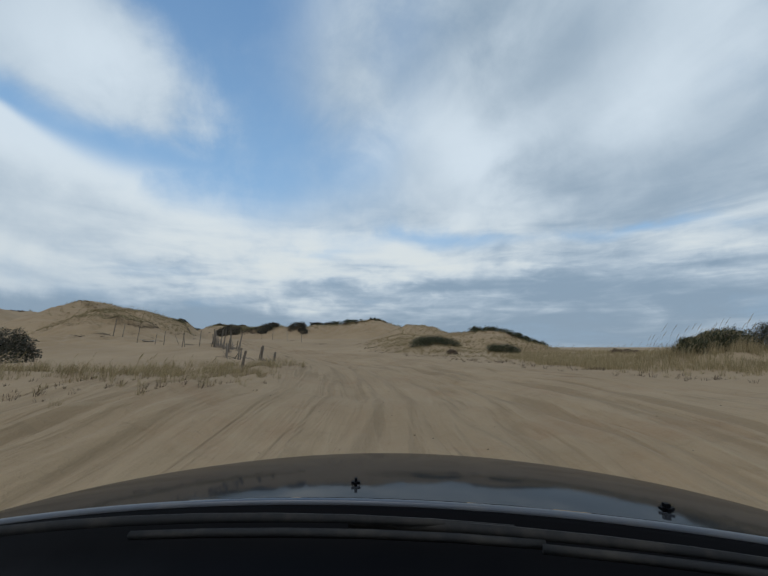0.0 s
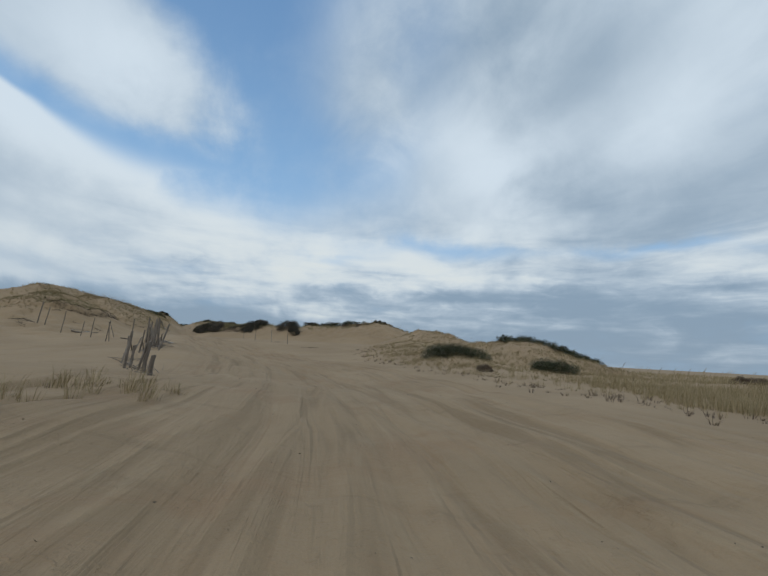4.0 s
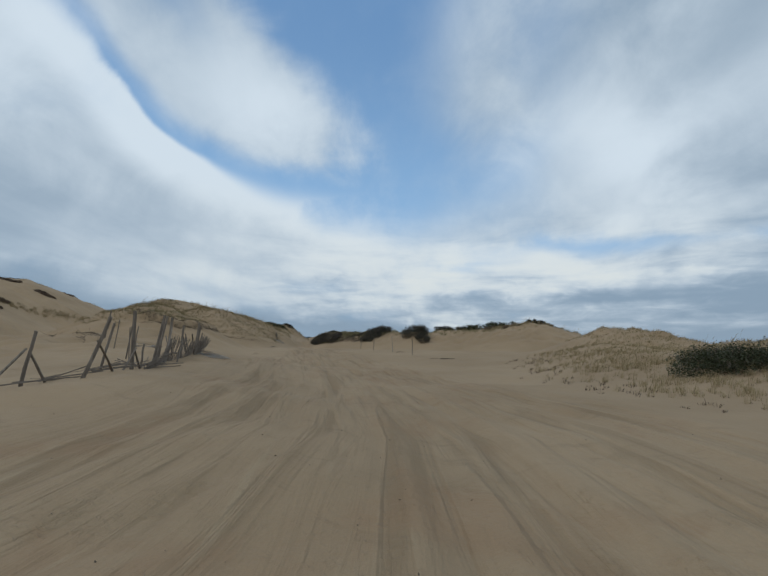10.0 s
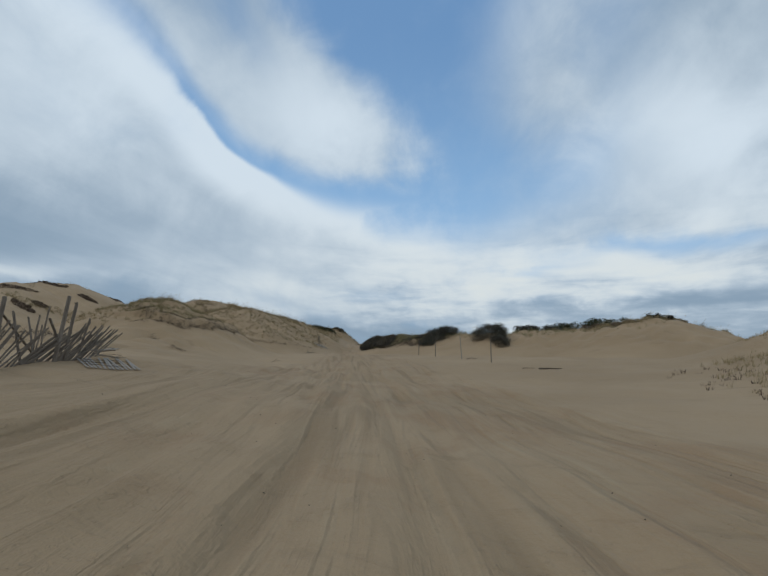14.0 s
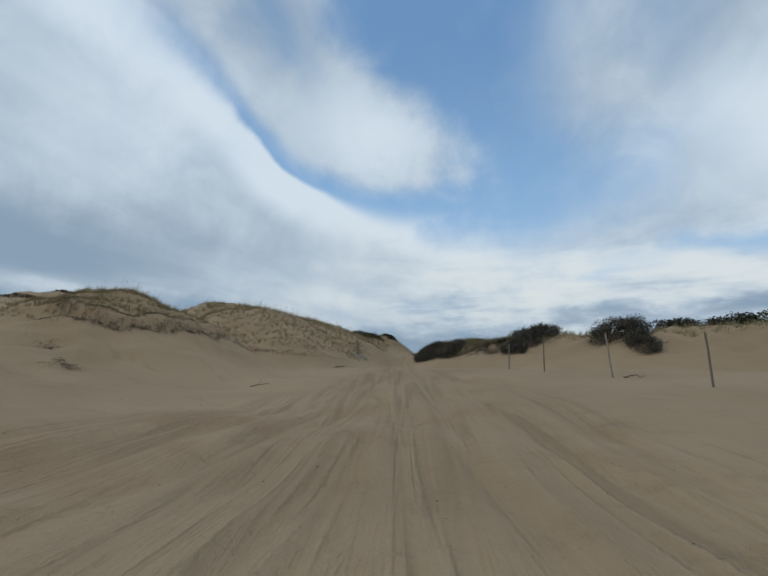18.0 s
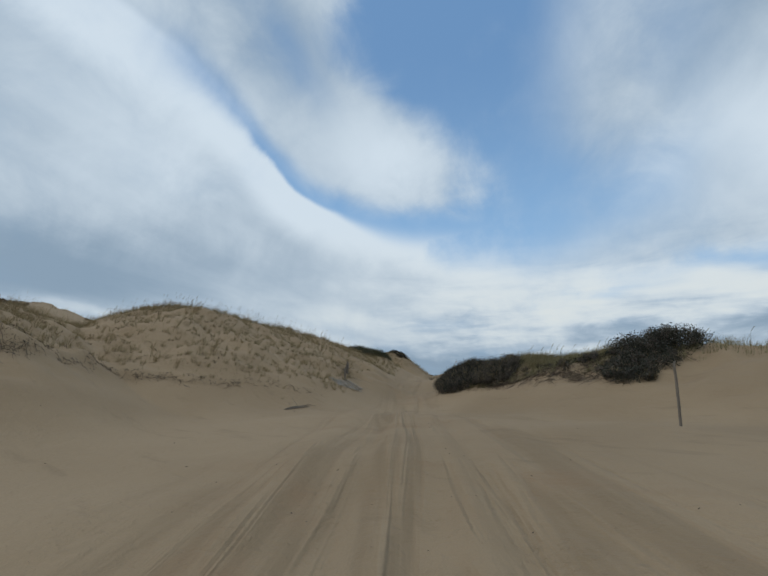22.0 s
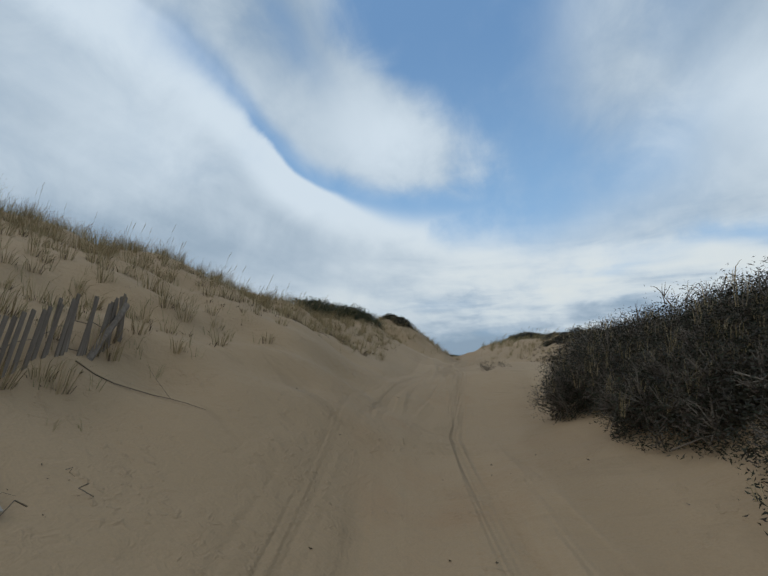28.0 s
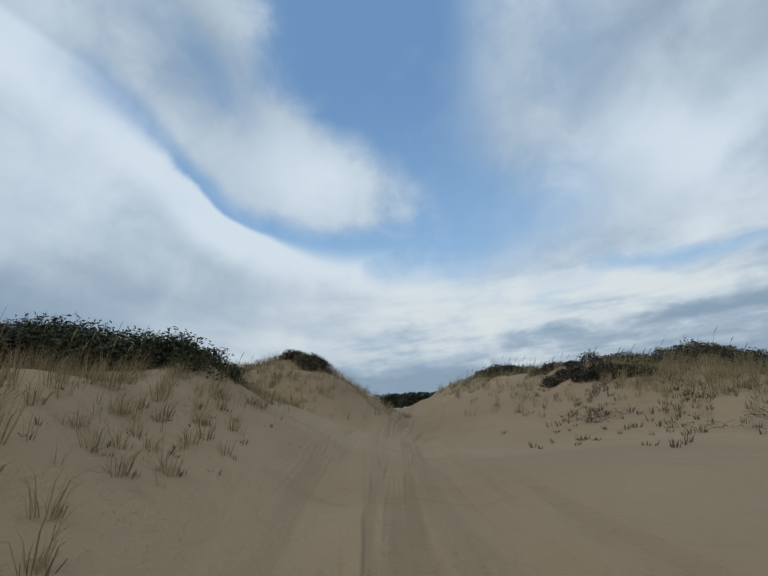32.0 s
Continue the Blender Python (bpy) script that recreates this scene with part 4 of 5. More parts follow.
# the thicket beside the road, close to the wheels
THICKET = "dark brown-green thicket with grey bare twigs beside the track"
for sx, sy, rx, ry, h, n in ((-32.75, 86.1, 1.15, 1.1, 1.0, 56000), (-32.0, 84.9, 1.35, 1.35, 0.92, 66000), (-31.25, 83.7, 1.4, 1.4, 0.68, 66000), (-30.6, 82.5, 1.4, 1.4, 0.48, 62000), (-30.2, 81.2, 1.3, 1.3, 0.46, 56000), (-28.6, 81.2, 1.2, 1.0, 0.66, 24000), (-32.75, 84.6, 0.85, 0.8, 0.66, 30000), (-31.75, 82.9, 0.8, 0.75, 0.5, 24000),
                             (-31.0, 86.4, 1.6, 1.1, 0.25, 8000), (-29.6, 84.6, 1.6, 1.1, 0.2, 8000), (-29.0, 82.9, 1.3, 1.0, 0.58, 27000), (-28.3, 81.9, 1.0, 0.9, 0.66, 25000)):
    shrub(R2, THICKET, sx, sy, rx, ry, h, -38, n, 0.019, 900, BROWN_LEAF, "bush", 0.0, 0.0034, 200, "roadside thicket")
shrub(R2, "low dark scrub on an eroded sand bank", -26.6, 81.7, 1.3, 0.7, 0.2, 10, 1000, 0.025, 160, BROWN_LEAF, "bush", 0, 0.006, 60)
shrub(R2, "sprawling dark scrub spilling down the bank", -24.7, 81.2, 1.3, 0.8, 0.22, 10, 1200, 0.025, 200, BROWN_LEAF, "bush", 0, 0.006, 30)
shrub(R2, "dark bush with bare twigs on the sand bank", -21.8, 81.9, 1.8, 1.3, 1.0, 5, 14000, 0.035, 420, DARK_LEAF)
shrub(R2, "dark leafy scrub trailing below the bank bush", -22.3, 80.3, 1.6, 1.2, 0.42, 10, 11000, 0.03, 320, DARK_LEAF, "bush", 0, 0.007, 60)
shrub(R2, "dark scrub at the foot of the eroded bank", -22.5, 79.0, 1.0, 0.6, 0.28, 5, 6000, 0.03, 200, DARK_LEAF, "bush", 0, 0.007, 40)
shrub(R2, "low brown twiggy scrub on the bank's brow", -24.3, 81.6, 1.5, 0.7, 0.36, 5, 3500, 0.025, 420, BROWN_LEAF, "bush", 0, 0.007, 30)
shrub(R2, "round dark bush leaning from the sand bank", -16.3, 79.8, 1.9, 1.3, 1.5, 0, 16000, 0.035, 320, DARK_LEAF, "bush", 0.12)
shrub(R2, "dark trailing bush spilling down the bank", -14.9, 78.6, 1.0, 0.9, 0.8, 0, 5000, 0.035, 160, DARK_LEAF)
shrub(R2, "flat dark bush on the bank's crest", -12.6, 84.2, 2.4, 1.2, 0.75, 0, 4000, 0.07, 60, DARK_LEAF)
shrub(R2, "long low green scrub on the bank's crest", -7.6, 84.6, 4.0, 1.3, 0.9, 0, 7000, 0.07, 60, GREEN_LEAF)
shrub(R2, "small dark scrub on the sandy crest", -1.8, 83.4, 1.5, 1.0, 0.45, 0, 2500, 0.05, 50, BROWN_LEAF)
for sx, sy, rx in ((-4.6, 82.4, 1.3), (0.6, 84.2, 1.4), (-7.0, 83.4, 1.5), (2.6, 85.4, 1.2)):
    shrub(R2, "low brown scrub along the sandy crest", sx, sy, rx, 0.7, 0.3, 15, 1800, 0.045, 60, STUBBLE, "bush", 0, 0.006, 40, "sandy crest scrub")
shrub(R2, "wide dark green bush in dry grass", 5.5, 47.2, 3.2, 1.5, 0.9, 8, 20000, 0.038, 120, GREEN_LEAF)
shrub(R2, "dark green bush in dry grass", 12.1, 43.6, 1.9, 1.3, 0.8, 0, 11000, 0.04, 100, GREEN_LEAF)
shrub(R2, "small brown bush in dry grass", 6.3, 39.4, 0.55, 0.5, 0.42, 0, 2600, 0.03, 90, STUBBLE)
shrub(R2, "dark bush on the grassy rise", 14.2, 57.5, 3.2, 1.6, 0.72, -25, 11000, 0.05, 60, GREEN_LEAF)
shrub(R2, "dark low bush on the grassy slope", 17.9, 53.6, 2.8, 1.2, 0.62, -38, 9000, 0.05, 40, GREEN_LEAF)
for sx, sy, rx, ry, h in ((15.3, 21.2, 0.9, 0.8, 0.75), (16.6, 21.7, 1.1, 0.9, 1.3), (17.9, 22.4, 1.4, 1.2, 1.2), (19.8, 21.2, 1.5, 1.4, 1.6), (22.6, 22.8, 2.0, 1.5, 1.4), (26.0, 24.2, 2.2, 1.5, 1.4)):
    shrub(R2, "grey-green shrub on a grassy mound", sx, sy, rx, ry, h, 15, 15000, 0.032, 110, GREEN_LEAF if sx < 18 else DARK_LEAF, "bush", 0, 0.005, 600 if sx < 18 else 120, "mound shrubs")
shrub(R2, "low brown bush in golden grass", 20.1, 36.2, 1.5, 0.9, 0.34, 0, 3500, 0.035, 90, STUBBLE)
shrub(R2, "tall dark shrub beyond the grass bank", -25.8, 29.0, 2.3, 1.8, 2.7, 0, 10000, 0.07, 120, DARK_LEAF)
# the crest beyond the saddle, and the far dunes
shrub(R2, "broad-leaved green bush on the dune crest", -45.35, 91.6, 2.0, 1.0, 0.92, 108, 19000, 0.035, 160, GREEN_LEAF, "bush", 0, 0.005, 0)
shrub(R2, "green bush trailing down the dune shoulder", -44.05, 93.5, 1.0, 0.7, 0.36, 110, 6000, 0.03, 70, GREEN_LEAF, "bush", 0, 0.005, 0)
shrub(R2, "low green bush running down the crest", -44.85, 93.2, 1.5, 0.85, 0.6, 105, 10000, 0.035, 90, GREEN_LEAF, "bush", 0, 0.005, 0)
shrub(R2, "dark scrub on the sandy knoll", -48.48, 101.32, 1.6, 1.3, 0.42, 0, 8000, 0.035, 160, BROWN_LEAF, "bush", 0, 0.004)
shrub(R2, "dark brown scrub on the knoll's brow", -47.48, 100.62, 1.2, 1.0, 0.35, 20, 6000, 0.03, 120, BROWN_LEAF, "bush", 0, 0.004)
for sx, sy, rx, ry, h in ((-43.48, 112.02, 1.6, 1.0, 0.3), (-41.88, 110.22, 1.6, 1.2, 0.35), (-39.48, 107.82, 1.5, 1.0, 0.3), (-37.18, 106.02, 1.6, 1.1, 0.42), (-34.88, 105.02, 2.2, 1.2, 0.42), (-33.3, 104.1, 1.8, 1.2, 0.42), (-31.88, 103.22, 2.2, 1.3, 0.42), (-29.5, 102.2, 2.2, 1.3, 0.45)):
    shrub(R2, "dark green scrub along the grassy crest", sx, sy, rx, ry, h, -35, 7000, 0.035, 120, DARK_LEAF, "bush", 0, 0.004, 40, "crest scrub")
for sx, sy, rx in ((-38.9, 105.2, 1.0), (-37.7, 103.9, 1.1), (-36.6, 103.5, 0.9)):
    shrub(R2, "dark brown scrub spilling over the sandy crest", sx, sy, rx, 0.8, 0.28, -30, 4500, 0.03, 140, BROWN_LEAF, "bush", 0, 0.004, 40, "crest scrub")
for sx, sy, rx, ry, h, tu in ((-81.0, 76.7, 2.8, 0.7, 0.28, 10), (-89.0, 75.6, 2.2, 0.8, 0.35, 40), (-78.2, 69.0, 1.6, 1.0, 0.6, 0), (-92.0, 74.5, 5.0, 1.6, 0.35, 80), (-86.0, 84.5, 4.0, 1.2, 0.35, -45), (-81.0, 94.0, 4.5, 1.4, 0.4, -60), (-88.0, 69.0, 5.0, 1.2, 0.3, 35), (-56.0, 78.6, 1.8, 1.0, 0.3, -40), (-75.5, 66.0, 3.0, 1.2, 0.5, 0)):
    shrub(R2, "dark heath patch on a far dune", sx, sy, rx, ry, h * 0.55, tu, 3000, 0.085, 40, STUBBLE, "bush", 0, 0.01, 0, "far dune heath")


# ---- far wood through the saddle ----
def far_wood():
    rng = np.random.RandomState(4)
    P = []
    for i in range(260):
        x, y = rng.uniform(-205, -60), 0
        y = 250 + 0.15 * (x + 120) + rng.uniform(-10, 10)
        h = rng.uniform(2.8, 4.2) + 1.4 * math.sin(x * 0.09)
        g = 7.2 + rng.uniform(0, 0.8)
        for _ in range(70):
            u = rng.uniform(0, 1)
            a, r = rng.uniform(0, 6.283), (1 - u * 0.6) * 3.2 * math.sqrt(rng.uniform(0, 1))
            P.append((x + math.cos(a) * r, y + math.sin(a) * r, g + u * h))
    v, q = leaves(rng, np.array(P), 0.7)
    me = mesh_np("far_wood", v, q)
    me.materials.append(TREES)
    tagged(new("far_wood", me), "dark low pine wood on the far side", "woods", kind="stuff")


far_wood()


# ---- fence posts, slat fences and poles ----
def post(label, x, y, tall, lean_x, lean_y, radius=0.06, square=True, group="ruined fence posts", mat=None, name="fence_post", buried=0.35):
    """A weathered post: uneven section, split top, set into the sand and leaning by metres at its top."""
    rng = np.random.RandomState(int(abs(x * 131 + y * 17)) % 9999)
    bm = bmesh.new()
    sides, rows = (4 if square else 8), []
    top = Vector((lean_x, lean_y, tall))
    for u in (-buried / tall, 0.0, 0.35, 0.7, 0.97, 1.0):
        r = radius * (1.0 - 0.10 * max(u, 0)) * (0.86 if u == 1.0 else 1)
        c = top * u + Vector((rng.normal() * 0.006, rng.normal() * 0.006, 0))
        ring = []
        for k in range(sides * 2):
            a = 6.28318 * (k + 0.5) / (sides * 2)
            rr = r * (1.0 + (0.16 if square and k % 2 == 0 else 0)) * rng.uniform(0.93, 1.07)
            ring.append(bm.verts.new(c + Vector((math.cos(a) * rr, math.sin(a) * rr, rng.uniform(-0.02, 0.025) if u > 0.98 else 0))))
        rows.append(ring)
    for a, b in zip(rows[:-1], rows[1:]):
        for k in range(len(a)):
            bm.faces.new((a[k], a[(k + 1) % len(a)], b[(k + 1) % len(a)], b[k]))
    bm.faces.new(rows[-1])
    bm.faces.new(rows[0][::-1])
    me = bpy.data.meshes.new(name)
    bm.to_mesh(me)
    bm.free()
    me.materials.append(mat or GREY_WOOD)
    ob = new(name, me)
    ob.matrix_world = pose(x, y, ground_z(x, y), 0, 0, 0)
    return tagged(ob, label, "post", group)


def slat_mesh(length=1.2, wide=0.038, thick=0.009):
    return part_mesh(box_bm(-wide / 2, wide / 2, -thick / 2, thick / 2, 0, length, 0.002))


def part_mesh(bm):
    me = bpy.data.meshes.new("slat")
    bm.to_mesh(me)
    bm.free()
    return me


SLAT = slat_mesh()
SLAT.materials.append(GREY_WOOD)
SLAT_THIN = slat_mesh(1.0, 0.024, 0.008)
SLAT_THIN.materials.append(GREY_WOOD)
SLAT_BROAD = slat_mesh(1.2, 0.046, 0.010)
SLAT_BROAD.materials.append(GREY_WOOD)
SLAT_PALE = slat_mesh(1.2, 0.046, 0.010)
SLAT_PALE.materials.append(PALE_WOOD)


def slat(parent, me, m):
    ob = new("slat", me)
    ob.parent = parent
    ob.matrix_local = m
    return ob


def slat_fence(label, a, b, count, tilt, bury, seed, me, lean=0.0, wires=3, spread=0.06, loose=1.0):
    """Wired slats that stand from a to b, each tilted by its own degrees and sunk in the sand."""
    rng = np.random.RandomState(seed)
    th = thing("slat_fence", label, "fence", *a)
    z0 = ground_z(*a)
    turn = math.degrees(math.atan2(b[1] - a[1], b[0] - a[0]))
    feet = []
    for i in range(count):
        u = i / (count - 1)
        x, y = (b[0] - a[0]) * u, (b[1] - a[1]) * u
        z = ground_z(a[0] + x, a[1] + y) - z0 - bury + rng.normal() * spread
        m = pose(x, y, z, lean + rng.normal() * 3 * loose, tilt(u) + rng.normal() * 3.5 * loose, turn)
        slat(th, me, m)
        feet.append(m)
    for w in range(wires):
        rows = []
        for m in feet:
            rows.append((m @ Vector((0, 0.008, 0.30 + bury * 0.6 + w * 0.28)), 0.0035))
        part("wire", tubes([rows], 3), WIRE, th, "rusty twisted wire")
    return th


POST = "weathered grey leaning fence post in the sand"
for x, y, h, lx, ly, r in ((-5.97, 23.44, 0.54, 0.05, 0.0, 0.054), (-7.18, 25.27, 0.90, 0.06, 0.02, 0.054), (-7.32, 25.2, 0.82, 0.14, 0.04, 0.032), (-9.45, 27.95, 1.34, 0.08, 0.05, 0.042), (-9.42, 28.27, 0.84, 0.05, 0.03, 0.045),
                           (-11.42, 31.2, 1.04, 0.0, -0.02, 0.048), (-12.03, 33.15, 1.12, 0.08, 0.08, 0.035), (-11.6, 34.1, 1.38, 0.22, 0.30, 0.042), (-12.8, 35.4, 1.25, 0.12, 0.15, 0.032), (-13.0, 36.5, 1.66, -0.05, -0.06, 0.051), (-14.1, 37.8, 0.78, 0.0, 0.0, 0.029), (-14.4, 38.5, 1.70, 0.14, 0.16, 0.045), (-14.9, 39.1, 1.62, 0.14, 0.16, 0.038),
                           (-16.2, 40.85, 1.72, 0.03, 0.02, 0.051), (-16.6, 41.95, 1.42, 0.02, 0.0, 0.042), (-17.0, 43.2, 1.48, 0.05, 0.06, 0.045), (-17.15, 43.45, 1.36, 0.06, 0.05, 0.038), (-16.8, 42.5, 1.08, -0.16, -0.22, 0.026), (-16.95, 42.8, 0.95, -0.12, -0.2, 0.022), (-17.5, 43.9, 1.0, 0.12, 0.1, 0.026),
                           (-23.35, 45.5, 1.5, 0.15, -0.05, 0.029), (-18.2, 42.35, 1.56, 0.12, -0.04, 0.032), (-19.75, 42.0, 1.46, 0.20, -0.06, 0.028), (-19.4, 41.85, 1.40, -0.22, 0.05, 0.026), (-27.3, 47.45, 1.83, 0.18, 0.0, 0.029), (-24.6, 46.1, 1.22, 0.14, 0.04, 0.028),
                           (-31.75, 50.2, 2.0, 0.2, 0.08, 0.046), (-29.6, 48.45, 1.55, 0.2, 0.05, 0.032)):
    post(POST, x, y, h, lx, ly, r)
post("lone grey fence post in straw-coloured grass", -4.95, 15.0, 0.74, 0.17, -0.12, 0.042)
BRACE = "grey fence brace leaning on a post"
for x, y, h, lx, ly in ((-10.35, 29.9, 0.70, 0.92, -1.60), (-10.95, 30.15, 1.0, -0.45, 1.05), (-11.65, 32.05, 0.80, 0.22, -0.83), (-11.92, 32.45, 0.82, -0.08, 0.68), (-12.1, 33.65, 0.62, 0.08, -0.42), (-12.1, 35.2, 0.72, 0.40, -0.80), (-12.6, 35.9, 0.6, -0.25, 0.55),
                        (-14.7, 39.3, 1.35, -1.35, 1.5), (-16.75, 41.7, 0.95, 0.5, -0.8), (-15.9, 41.1, 1.0, -0.65, 0.85), (-17.25, 43.0, 0.95, 0.62, -1.05), (-17.45, 43.6, 0.9, 0.4, -0.6), (-13.6, 37.3, 0.6, 0.5, -0.7), (-22.6, 47.2, 1.0, -0.45, 0.1)):
    post(BRACE, x, y, h, lx, ly, 0.03, False, "fence braces", None, "fence_brace", 0.15)

# fallen slats along the old fence line
RF = np.random.RandomState(12)
LINE = [(-5.8, 23.2), (-7.3, 25.5), (-9.4, 28.2), (-11.5, 31.3), (-12.1, 33.4), (-12.7, 36.0), (-14.0, 38.2)]
for i in range(6):
    (x0, y0), (x1, y1) = LINE[i], LINE[i + 1]
    heap = thing("fallen_slats", "grey broken fence slats lying half buried", "wood", (x0 + x1) / 2, (y0 + y1) / 2, group="fallen fence")
    hx, hy, hz = heap.location
    n = 10 if i < 5 else 16
    for k in range(n):
        u = RF.uniform(0, 1)
        x, y = x0 + (x1 - x0) * u + RF.normal() * 0.22, y0 + (y1 - y0) * u + RF.normal() * 0.22
        way = math.degrees(math.atan2(y1 - y0, x1 - x0)) + RF.normal() * (16 if i < 5 else 30)
        slat(heap, SLAT_THIN, pose(x - hx, y - hy, ground_z(x, y) - hz + 0.02 + RF.uniform(0, 0.10), RF.normal() * 5, 86 + RF.normal() * 5 - (RF.uniform(0, 16) if k % 3 == 0 else 0), way))
    rows = []
    for u in np.linspace(0, 1, 9):
        x, y = x0 + (x1 - x0) * u + RF.normal() * 0.08, y0 + (y1 - y0) * u + RF.normal() * 0.08
        rows.append((Vector((x - hx, y - hy, ground_z(x, y) - hz + 0.04 + RF.uniform(0, 0.12))), 0.005))
    part("wire", tubes([rows], 3), WIRE, heap)

LEANING = "grey slat fence collapsing sideways in the sand"
slat_fence(LEANING, (-12.9, 36.7), (-14.3, 38.6), 22, lambda u: 80 - 10 * u, 0.04, 3, SLAT, 6, 3)
slat_fence(LEANING, (-14.2, 38.4), (-16.2, 41.0), 36, lambda u: 70 - 56 * u, 0.12, 4, SLAT, 4)
slat_fence(LEANING, (-16.1, 40.9), (-16.8, 42.4), 22, lambda u: 18 + 30 * u, 0.12, 8, SLAT, 4)
slat_fence(LEANING, (-16.7, 42.2), (-17.3, 43.7), 22, lambda u: 48, 0.10, 6, SLAT, 3)
slat_fence("crumpled end of a grey slat fence", (-17.0, 43.1), (-17.6, 44.2), 19, lambda u: 28 + 18 * u, 0.10, 5, SLAT, 10, 2, 0.05)
slat_fence("grey slat fence half buried in the dune slope", (-35.74, 78.76), (-36.85, 80.16), 21, lambda u: 14 - 5 * u, 0.58, 7, SLAT_BROAD, 0, 2, 0.012, 0.4)
post("grey split fence post leaning over slats", -36.55, 79.85, 0.62, -0.32, 0.40, 0.04, True, "dune fence posts")
post("upright grey fence post at the end of slats", -36.9, 80.22, 0.5, 0.0, 0.0, 0.035, True, "dune fence posts")
post("dark stub of a fence post on the dune", -35.7, 78.72, 0.55, -0.05, -0.03, 0.045, True, "dune fence posts")


def mat_of_slats(label, x, y, turn, count, seed):
    """A roll of wired slats that lies flat on the sand."""
    rng = np.random.RandomState(seed)
    th = thing("slat_mat", label, "fence", x, y, turn=turn)
    c, s = math.cos(radians(turn)), math.sin(radians(turn))
    z0 = ground_z(x, y)
    for i in range(count):
        px = (i - count / 2) * 0.088
        za, zb = (ground_z(x + px * c - w * s, y + px * s + w * c) - z0 for w in (-0.55, 0.55))
        slat(th, SLAT_PALE, pose(px, -0.58 + rng.normal() * 0.03, za + 0.03, -90 + math.degrees(math.atan2(zb - za, 1.1)), 0, rng.normal() * 3))
    for w in (-0.3, 0.05, 0.38):
        rows = [(Vector(((i - count / 2) * 0.088, w + rng.normal() * 0.01, ground_z(x + (i - count / 2) * 0.088 * c - w * s, y + (i - count / 2) * 0.088 * s + w * c) - z0 + 0.045)), 0.005) for i in range(0, count + 1, 2)]
        part("wire", tubes([rows], 3), WIRE, th)
    return th


mat_of_slats("pale grey slat fence lying flat on the slope", -34.8, 77.7, 79, 16, 9)
mat_of_slats("short piece of slat fence lying in sand", -35.12, 78.62, 102, 5, 10)
mat_of_slats("grey slat fence end lying flat in sand", -17.9, 45.0, 38, 9, 11)
mat_of_slats("dark grey slats lying flat by the fence end", -16.75, 44.3, 72, 13, 13)
mat_of_slats("grey slat fence lying flat behind the posts", -27.4, 49.9, 50, 18, 12)

STAKE = "slender weathered marker stake standing in sand"
for x, y, h, lx, ly in ((-12.5, 64.9, 1.45, -0.02, 0.0), (-15.25, 67.7, 1.6, -0.10, -0.05), (-18.47, 71.0, 1.55, 0.04, -0.03), (-20.9, 73.3, 1.4, 0.03, -0.03)):
    post(STAKE, x, y, h, lx, ly, 0.028, True, "marker stakes", PALE_WOOD if h == 1.6 else GREY_WOOD, "marker_stake")


# ---- driftwood, roots and twigs ----
def stick(label, a, b, r=0.02, bend=0.1, seed=0, lift=0.03, mat=None, name="driftwood", category="stick", forks=0):
    """A crooked stick that lies on the sand from a to b."""
    rng = np.random.RandomState(seed + int(abs(a[0] * 31 + a[1] * 7)) % 997)
    z0 = ground_z(*a)
    rows, side = [], Vector((-(b[1] - a[1]), b[0] - a[0], 0))
    for u in np.linspace(0, 1, 8):
        off = bend * math.sin(u * 3.1 + 0.4) + rng.normal() * bend * 0.15
        x, y = a[0] + (b[0] - a[0]) * u + side.x * off, a[1] + (b[1] - a[1]) * u + side.y * off
        rows.append((Vector((x - a[0], y - a[1], ground_z(x, y) - z0 + r * 0.6 + lift * rng.uniform(0, 1))), r * (1.1 - 0.75 * u)))
    paths = [rows]
    for f in range(forks):
        p, w = rows[rng.randint(2, 6)]
        d = Vector((rng.normal(), rng.normal(), abs(rng.normal()) * 0.6 + 0.1)) * 0.16
        paths.append([(p, w * 0.8), (p + d, w * 0.5), (p + d * 1.9 + Vector((0, 0, rng.uniform(-0.02, 0.08))), w * 0.25)])
    me = tubes(paths, 5)
    me.materials.append(mat or ROOT)
    ob = new(name, me)
    ob.location = (a[0], a[1], z0)
    return tagged(ob, label, category)


for i, (a, b) in enumerate((((-31.9, 71.4), (-32.1, 72.7)), ((-31.85, 71.5), (-32.05, 73.1)), ((-31.95, 71.7), (-32.2, 72.9)), ((-31.8, 71.45), (-31.9, 72.6)), ((-32.0, 71.9), (-32.25, 73.0)), ((-31.75, 71.6), (-31.95, 72.3)))):
    stick("weathered grey stick in a bundle on sand", a, b, 0.013, 0.02 * (i - 2), 2 + i, 0.05, GREY_WOOD, forks=1)
stick("dark driftwood plank end in smooth sand", (-9.3, 61.9), (-8.2, 62.2), 0.05, 0.02, 3, 0.02)
stick("thin crooked dark stick on bare sand", (-26.4, 60.7), (-26.5, 61.6), 0.014, 0.12, 14, 0.03, forks=2)
stick("thin dark stick on smooth sand", (-10.1, 61.8), (-9.5, 62.1), 0.018, 0.1, 4)
stick("short dark stick leaning by a stake", (-14.9, 67.7), (-14.2, 67.9), 0.025, 0.05, 5, 0.12)
stick("thin curved root across the dune foot", (-36.28, 79.62), (-35.48, 80.52), 0.006, 0.08, 6, 0.02, forks=1)
